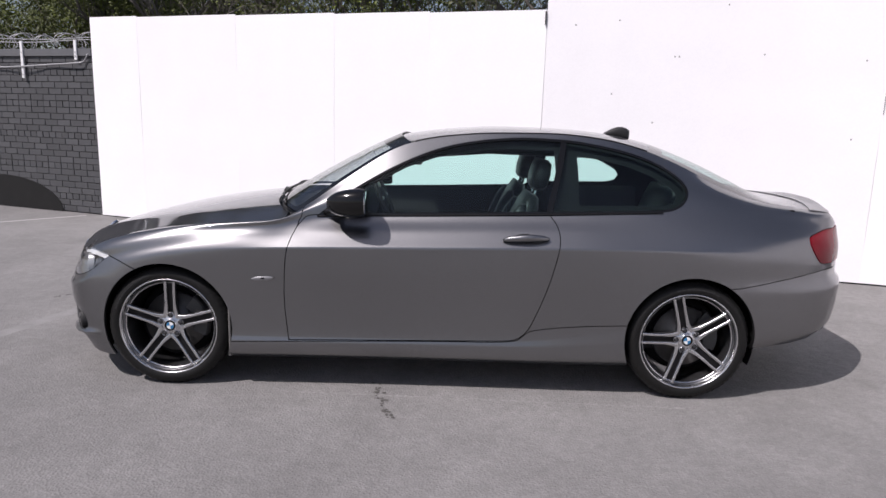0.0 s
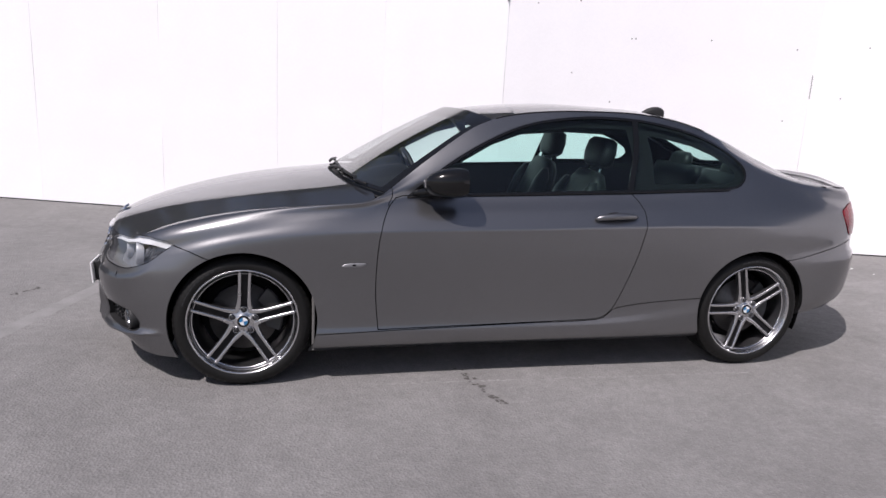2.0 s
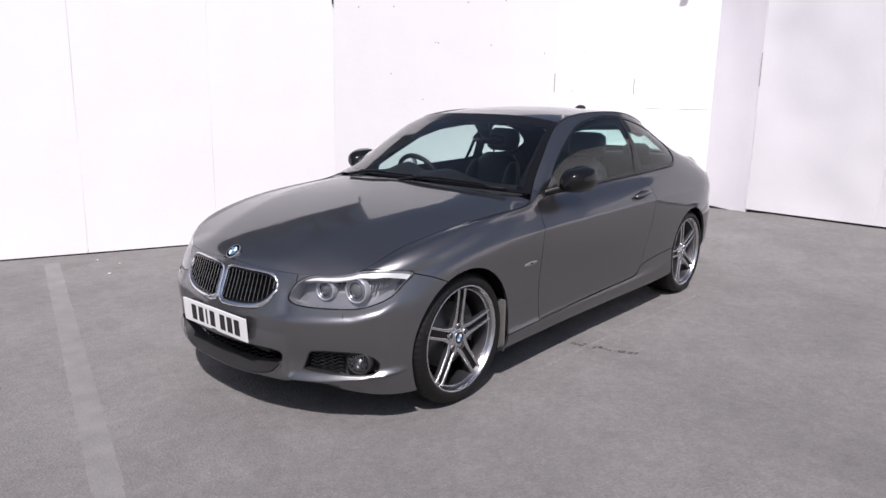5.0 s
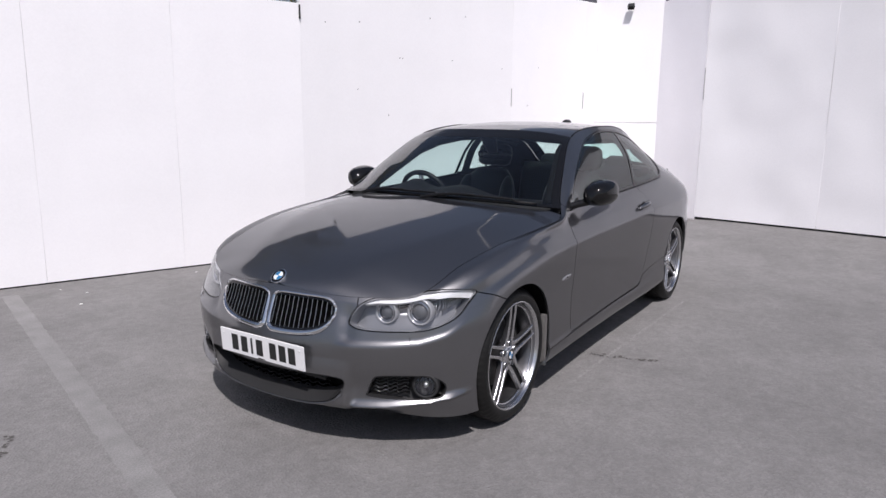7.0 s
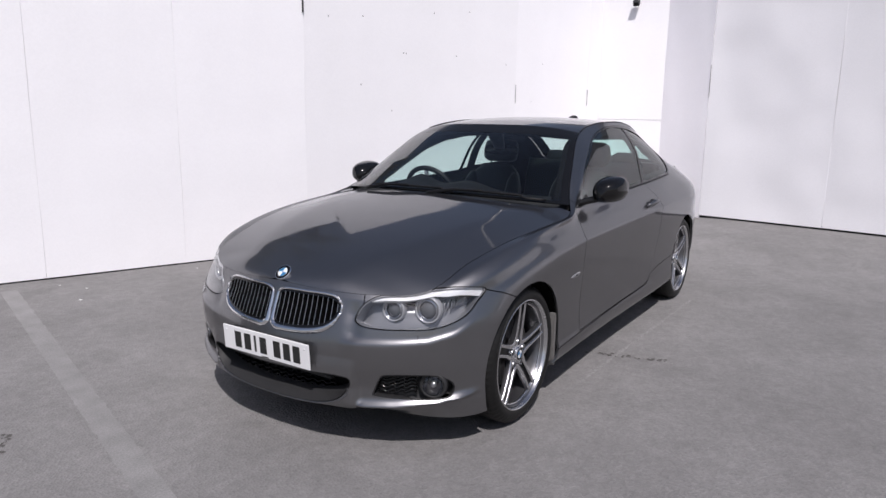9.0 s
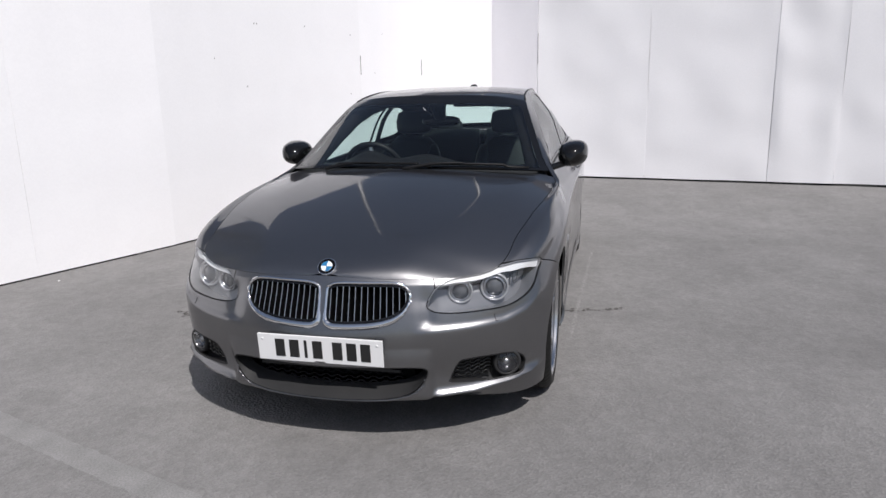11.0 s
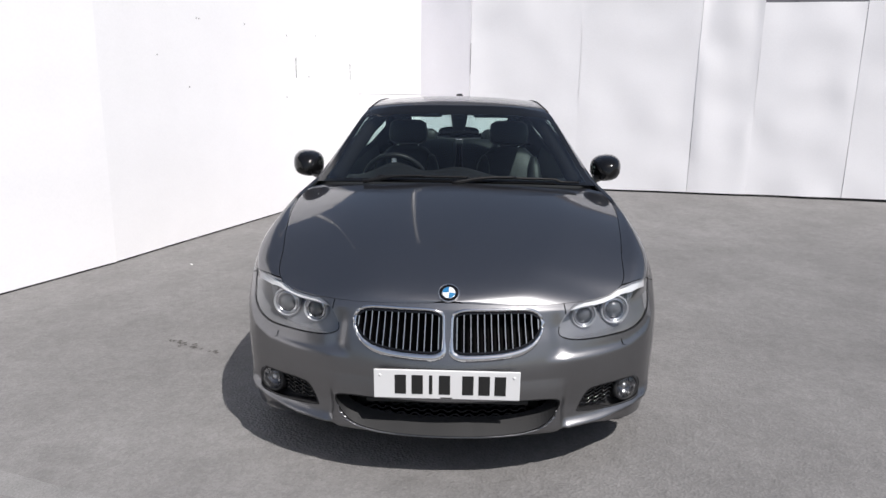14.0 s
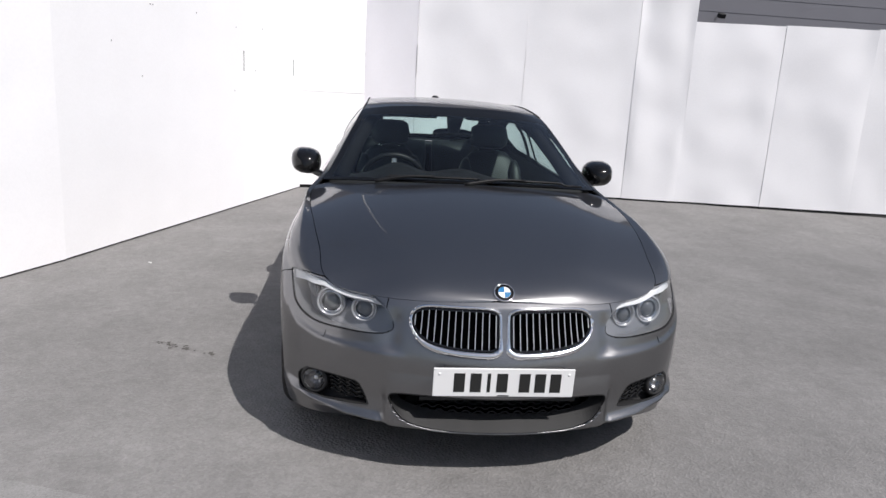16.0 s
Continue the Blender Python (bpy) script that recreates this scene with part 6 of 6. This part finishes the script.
slit.matrix_basis = SHORT
wall_corner = thing("wall_corner", "white painted board across the corner of the fence", "fence", kind="structure")
C0 = np.array([5.717, 1.546])
C1 = np.array([5.828, 0.603])
cd = C1 - C0
cm = Matrix.Translation((C0[0], C0[1], 0)) @ Matrix.Rotation(math.atan2(cd[1], cd[0]), 4, "Z")
clen = float(np.linalg.norm(cd))
board(wall_corner, clen - 0.004, 1.388, 61, cm, 0.002, z0=0.05)
board(wall_corner, clen - 0.004, 3.16, 62, cm @ Matrix.Translation((0, 0.004, 0)), 0.002, z0=1.394)
fb = part("fence_backing", box_bm((0.0, 0.03, -0.05), (clen, 0.06, 3.1)), BOARD, wall_corner)
fb.matrix_basis = cm
wall_right = thing("wall_right", "white painted board fence with wavy bowed sheets", "fence", kind="structure")
RIGHT = Matrix.Translation((5.38, -0.108, 0)) @ Matrix.Rotation(math.atan2(-1, -0.16), 4, "Z")
C2 = np.array([5.38, -0.108])
LILAC = Matrix.Translation((C1[0], C1[1], 0)) @ Matrix.Rotation(math.atan2(C2[1] - C1[1], C2[0] - C1[0]), 4, "Z")
lilac_len = float(np.linalg.norm(C2 - C1))
board(wall_right, lilac_len - 0.003, 3.04, 79, LILAC, 0.006, z0=0.10, mat=BOARD_LILAC)
redge = [0.0, 1.49, 3.0, 3.745, 4.935, 6.15, 7.38, 8.60, 9.8, 11.0]
for k, (a, b) in enumerate(zip(redge, redge[1:])):
    hgt = 3.04 if a < 3.7 else 2.555 + 0.012 * k
    mt = RIGHT @ Matrix.Translation((a + 0.002, 0.003 * (k % 2), 0)) @ Matrix.Rotation(radians(0.10 * (1 if k % 2 else -1)), 4, "Z")
    board(wall_right, b - a - 0.002, hgt, 80 + k, mt, 0.020, z0=0.155, mat=BOARD_GREY)
bm = box_bm((0.0, 0.026, 0.18), (3.74, 0.06, 3.0))
box_bm((3.75, 0.026, 0.18), (11.0, 0.06, 2.5), bm=bm)
fb = part("fence_backing", bm, BOARD_GREY, wall_right)
fb.matrix_basis = RIGHT
fb = part("fence_backing", box_bm((0.0, 0.02, 0.12), (lilac_len, 0.05, 3.0)), BOARD_LILAC, wall_right)
fb.matrix_basis = LILAC
for m, x, y, z0, z1 in ((TALL, 3.09, 2.986, 1.58, 1.81), (TALL, 4.587, 2.986, 1.58, 1.80), (RIGHT, 0.002, -0.010, 1.69, 2.10)):
    gp = part("open_joint", box_bm((x - 0.0025, y - 0.005, z0), (x + 0.0025, y + 0.004, z1), 0.001), BOARD_EDGE, wall_right if m is RIGHT else wall_back)
    gp.matrix_basis = m
# near-black strips under the sheets: the shade of the foot gap, painted as colour
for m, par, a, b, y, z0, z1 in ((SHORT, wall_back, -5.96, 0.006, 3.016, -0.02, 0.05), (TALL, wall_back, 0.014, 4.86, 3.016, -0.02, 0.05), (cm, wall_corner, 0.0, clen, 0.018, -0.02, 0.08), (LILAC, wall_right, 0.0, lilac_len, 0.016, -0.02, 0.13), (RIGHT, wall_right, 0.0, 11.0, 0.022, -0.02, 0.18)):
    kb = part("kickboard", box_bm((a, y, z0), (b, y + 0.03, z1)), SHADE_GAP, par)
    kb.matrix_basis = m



# ---- brick wall beyond the boards, with its black half-round patch, wire and brackets ----
BRICKS = BACK @ Matrix.Translation((-0.02, 0.045, 0))
wall_brick = thing("wall_brick", "dark grey painted brick wall with a low black half-round patch", "brick wall", kind="structure")
core = part("wall_core", box_bm((-12.0, 3.035, -0.6), (-5.97, 3.30, 2.10)), MORTAR, wall_brick)
core.matrix_basis = BRICKS
cop = part("coping", box_bm((-12.0, 2.985, 2.10), (-5.97, 3.33, 2.195), 0.006), COPING, wall_brick)
cop.matrix_basis = BRICKS
AX, AW, AH = -7.80, 1.12, 0.46


def brick_mesh(name, length):
    bm = box_bm((0.004, 0.0, 0.004), (length - 0.004, 0.03, 0.079), 0.003, 1)
    me = bpy.data.meshes.new(name)
    bm.to_mesh(me)
    bm.free()
    me.materials.append(BRICK)
    return me


STRETCH, HEADER = brick_mesh("brick_long", 0.232), brick_mesh("brick_short", 0.116)
rnd = random.Random(5)
count, rest_v, rest_f = 0, [], []
for row in range(25):
    z = row * 0.0835 + 0.012
    head = row % 5 == 2
    step = 0.116 if head else 0.232
    x = -5.86 - (0.0 if row % 2 else step / 2)
    while x > -9.6:
        x -= step
        if x > -7.9 and count < 420:
            ob = new("brick", HEADER if head else STRETCH)
            ob.parent = wall_brick
            ob.matrix_basis = BRICKS @ Matrix.Translation((x, 3.012 + rnd.uniform(-0.003, 0.003), z)) @ Matrix.Rotation(rnd.uniform(-0.008, 0.008), 4, "Y")
            count += 1
        else:
            n0 = len(rest_v)
            for a, b, c in itertools.product((0.004, step - 0.004), (3.012, 3.04), (0.004, 0.079)):
                rest_v.append(BRICKS @ Vector((x + a, b, z + c)))
            rest_f += [tuple(n0 + i for i in q) for q in ((0, 4, 5, 1), (2, 3, 7, 6), (0, 1, 3, 2), (4, 6, 7, 5), (1, 5, 7, 3), (0, 2, 6, 4))]
tagged(put("far_bricks", rest_v, rest_f, BRICK, wall_brick, smooth=False), kind="stuff")
# flat black half-round sheet, a few millimetres proud of the bricks
ang = np.linspace(0, math.pi, 33)
bm = bmesh.new()
f0 = [bm.verts.new(BRICKS @ Vector((AX + AW * math.cos(t), 3.012, AH * math.sin(t)))) for t in ang]
f1 = [bm.verts.new(BRICKS @ Vector((AX + AW * math.cos(t), 3.003, AH * math.sin(t)))) for t in ang]
for i in range(32):
    bm.faces.new((f0[i], f0[i + 1], f1[i + 1], f1[i]))
bm.faces.new(f1)
bmesh.ops.recalc_face_normals(bm, faces=bm.faces)
part("arch_recess", bm, ARCH_BLACK, wall_brick)

wire = thing("barbed_wire", "tangled galvanised barbed wire along the top of the brick wall", "barbed wire")
rnd = random.Random(9)
for k, (z0, r) in enumerate(((2.335, 0.0), (2.30, 0.0))):
    pts = [BRICKS @ Vector((x, 3.06, z0 + 0.012 * math.sin(3 * x + k))) for x in np.arange(-9.5, -5.95, 0.12)]
    put("strand", *tube(pts, 0.006, 5), GALV, wire)
for k in range(2):
    pts = []
    for t in np.arange(0, 3.5, 0.018):
        a = t * 2 * math.pi * 2.4 + k
        rr = 0.10 + 0.02 * math.sin(5 * t + k)
        pts.append(BRICKS @ Vector((-5.98 - t + 0.03 * math.sin(a * 1.3), 3.10 + rr * math.cos(a), 2.31 + rr * math.sin(a) * 0.9)))
    put("coil", *tube(pts, 0.0045, 4), GALV, wire)
bv, bf = [], []
for k in range(150):
    c = BRICKS @ Vector((rnd.uniform(-9.4, -6.0), 3.06 + rnd.uniform(-0.03, 0.12), 2.30 + rnd.uniform(-0.09, 0.12)))
    d = Vector((rnd.uniform(-1, 1), rnd.uniform(-1, 1), rnd.uniform(-1, 1))).normalized() * 0.035
    v, f = tube([c - d, c + d], 0.003, 3)
    n0 = len(bv)
    bv += v.tolist()
    bf += [tuple(i + n0 for i in q) for q in f]
tagged(put("barb", bv, bf, GALV, wire), kind="stuff")
for x, z0 in ((-7.18, 1.81), (-6.215, 2.05)):
    b = thing("wire_bracket", "white painted steel bracket fixed to the brick wall", "bracket", group="wire brackets")
    q = part("strap", box_bm((x - 0.022, 2.965, z0), (x + 0.022, 2.984, 2.30), 0.003), WHITE_PLASTIC, b)
    q.matrix_basis = BRICKS
    for z in (z0 + 0.05, 2.15):
        o = put("bolt", *lathe([(0.0, -0.008), (0.009, -0.007), (0.010, 0.0)], 10), GALV, b)
        o.matrix_basis = BRICKS @ Matrix.Translation((x, 2.964, z))
pts = spline([(-9.5, 2.985, 1.93), (-8.6, 2.98, 1.97), (-7.65, 2.98, 1.955), (-7.18, 2.955, 1.965), (-6.7, 2.98, 1.99), (-6.215, 2.96, 2.01), (-6.1, 2.98, 2.03), (-6.02, 2.98, 2.12)], 60)
cab = put("wall_cable", *tube([BRICKS @ Vector(p) for p in pts], 0.009, 6), GALV)
tagged(cab, "pale slack cable strung along the brick wall", "cable")

# ---- small lamps and the clad building ----
house = thing("clad_building", "grey ribbed metal-clad building beyond the fence", "building")
part("wall", box_bm((7.9, -22.0, -0.2), (8.3, 5.0, 4.3)), CLAD, house)
for k in range(8):
    z = 2.1 + 0.27 * k
    part("cladding_rib", box_bm((7.893, -22.0, z), (7.9, 5.0, z + 0.012)), CLAD, house)


def wall_lamp(m, size, label, foot):
    lamp = thing("wall_lamp", label, "lamp")
    lamp.matrix_world = m
    part("lamp_case", box_bm((-size, -size, -size * 0.7), (size, size, size * 0.7), size * 0.15), BLACK_MATT, lamp, smooth=True)
    part("lamp_glass", box_bm((-size * 0.8, -size * 1.04, -size * 0.5), (size * 0.8, -size * 0.99, size * 0.5)), BLACK_GLOSS, lamp)
    end = m.inverted() @ Vector(foot)
    v, f = tube([(0, size * 0.9, 0), (0, size * 1.4, size * 0.1), tuple(end)], size * 0.16, 8)
    put("lamp_arm", v, f, GALV, lamp)
    return lamp


wall_lamp(Matrix.Translation((7.76, -5.64, 3.10)) @ Matrix.Rotation(radians(-90), 4, "Z") @ Matrix.Rotation(radians(20), 4, "X"), 0.055, "small dark floodlight on the clad wall", (7.91, -5.64, 3.14))
wall_lamp(Matrix.Translation((5.690, 1.03, 2.985)) @ Matrix.Rotation(radians(-82), 4, "Z") @ Matrix.Rotation(radians(35), 4, "X"), 0.043, "small dark floodlight hung over the corner board", (5.782, 1.03, 2.995))


def street_lamp(x, y, height, turn):
    post = thing("street_lamp", "tall grey galvanised street lamp beyond the fence", "lamp", (x, y, 0), "street lamps beyond the fence")
    v, f = tube([(0, 0, 0), (0, 0, height * 0.2), (0, 0, height)], [0.085, 0.075, 0.045], 12)
    put("pole", v, f, GALV, post)
    c, s = math.cos(turn), math.sin(turn)
    put("arm", *tube(spline([(0, 0, height - 0.05), (0.25 * c, 0.25 * s, height + 0.05), (0.8 * c, 0.8 * s, height + 0.08)], 10), 0.03, 8), GALV, post)
    part("lamp_head", box_bm((-0.30, -0.11, -0.05), (0.30, 0.11, 0.05), 0.035, m=Matrix.Translation((0.95 * c, 0.95 * s, height + 0.06)) @ Matrix.Rotation(turn, 4, "Z")), COPING, post, smooth=True)
    return post


street_lamp(9.4, 1.25, 10.0, radians(-110))
street_lamp(7.9, 4.0, 10.0, radians(-110))


# ---- trees behind the fence ----
def tree(x, y, height, leafy, seed, label, leaf_mat):
    rnd = random.Random(seed)
    t = thing("tree", label, "tree", (x, y, 0), "trees behind the fence")
    tips = []
    bvs, bfs = [], []

    def limb(p, d, length, r, depth):
        pts, q = [Vector(p)], Vector(p)
        for _ in range(4):
            d = (d + Vector((rnd.uniform(-0.3, 0.3), rnd.uniform(-0.3, 0.3), rnd.uniform(-0.1, 0.25)))).normalized()
            q = q + d * length / 4
            pts.append(q.copy())
        v, f = tube(pts, np.linspace(r, r * 0.45, 5), 5)
        n0 = len(bvs)
        bvs.extend(v.tolist())
        bfs.extend([tuple(i + n0 for i in k) for k in f])
        tips.append((pts[2].copy(), depth))
        tips.append((q.copy(), depth))
        if depth:
            for _ in range(4 if depth > 1 else 3):
                k = rnd.randint(1, 4)
                nd = (d + Vector((rnd.uniform(-1, 1), rnd.uniform(-1, 1), rnd.uniform(-0.3, 0.8)))).normalized()
                limb(pts[k], nd, length * rnd.uniform(0.45, 0.7), r * 0.42, depth - 1)

    trunk = [(0, 0, -0.1), (0.03, 0.02, height * 0.2), (-0.03, 0.04, height * 0.42), (0.02, 0.0, height * 0.6)]
    put("trunk", *tube(spline(trunk, 12), np.linspace(0.10, 0.05, len(spline(trunk, 12))), 8), BARK, t)
    for k in range(9):
        a = k * 2.4 + rnd.random()
        limb((0, 0, height * rnd.uniform(0.32, 0.60)), Vector((math.cos(a), math.sin(a), rnd.uniform(0.3, 1.0))).normalized(), height * 0.36, 0.035, 3)
    tagged(put("branchwork", bvs, bfs, BARK, t), kind="stuff")
    if leafy:
        v, f = [], []
        for p, dpt in tips:
            if dpt > 1:
                continue
            for _ in range(leafy * 3):
                c = p + Vector((rnd.gauss(0, 0.13), rnd.gauss(0, 0.13), rnd.gauss(0, 0.11)))
                u = Vector((rnd.uniform(-1, 1), rnd.uniform(-1, 1), rnd.uniform(-1, 1))).normalized()
                w = u.orthogonal().normalized()
                sz = rnd.uniform(0.014, 0.034)
                n0 = len(v)
                v += [c - u * sz, c + w * sz * 0.45, c + u * sz, c - w * sz * 0.45]
                f.append((n0, n0 + 1, n0 + 2, n0 + 3))
        tagged(put("crown", v, f, leaf_mat, t, smooth=False), kind="stuff")
    return t


for k, (xp, yp, hgt, leafy, mat) in enumerate(((-9.4, 5.8, 4.6, 13, LEAF), (-7.9, 5.4, 4.4, 13, LEAF), (-8.6, 7.0, 5.2, 10, LEAF_DARK), (-9.9, 7.6, 5.4, 10, LEAF_DARK), (-6.6, 5.4, 4.4, 0, LEAF), (-6.1, 6.2, 4.8, 0, LEAF), (-5.2, 5.6, 4.6, 1, LEAF), (-4.2, 6.2, 4.9, 4, LEAF), (-3.0, 5.8, 4.7, 7, LEAF), (-1.7, 6.2, 4.8, 7, LEAF), (-0.5, 5.8, 4.7, 3, LEAF_DARK), (0.7, 6.2, 4.8, 5, LEAF_DARK))):
    p = BACK @ Vector((xp, yp, 0))
    tree(p.x, p.y, hgt, leafy, 100 + k, "leafy green tree rising behind the white fence" if leafy > 3 else "bare grey tree rising behind the white fence", mat)
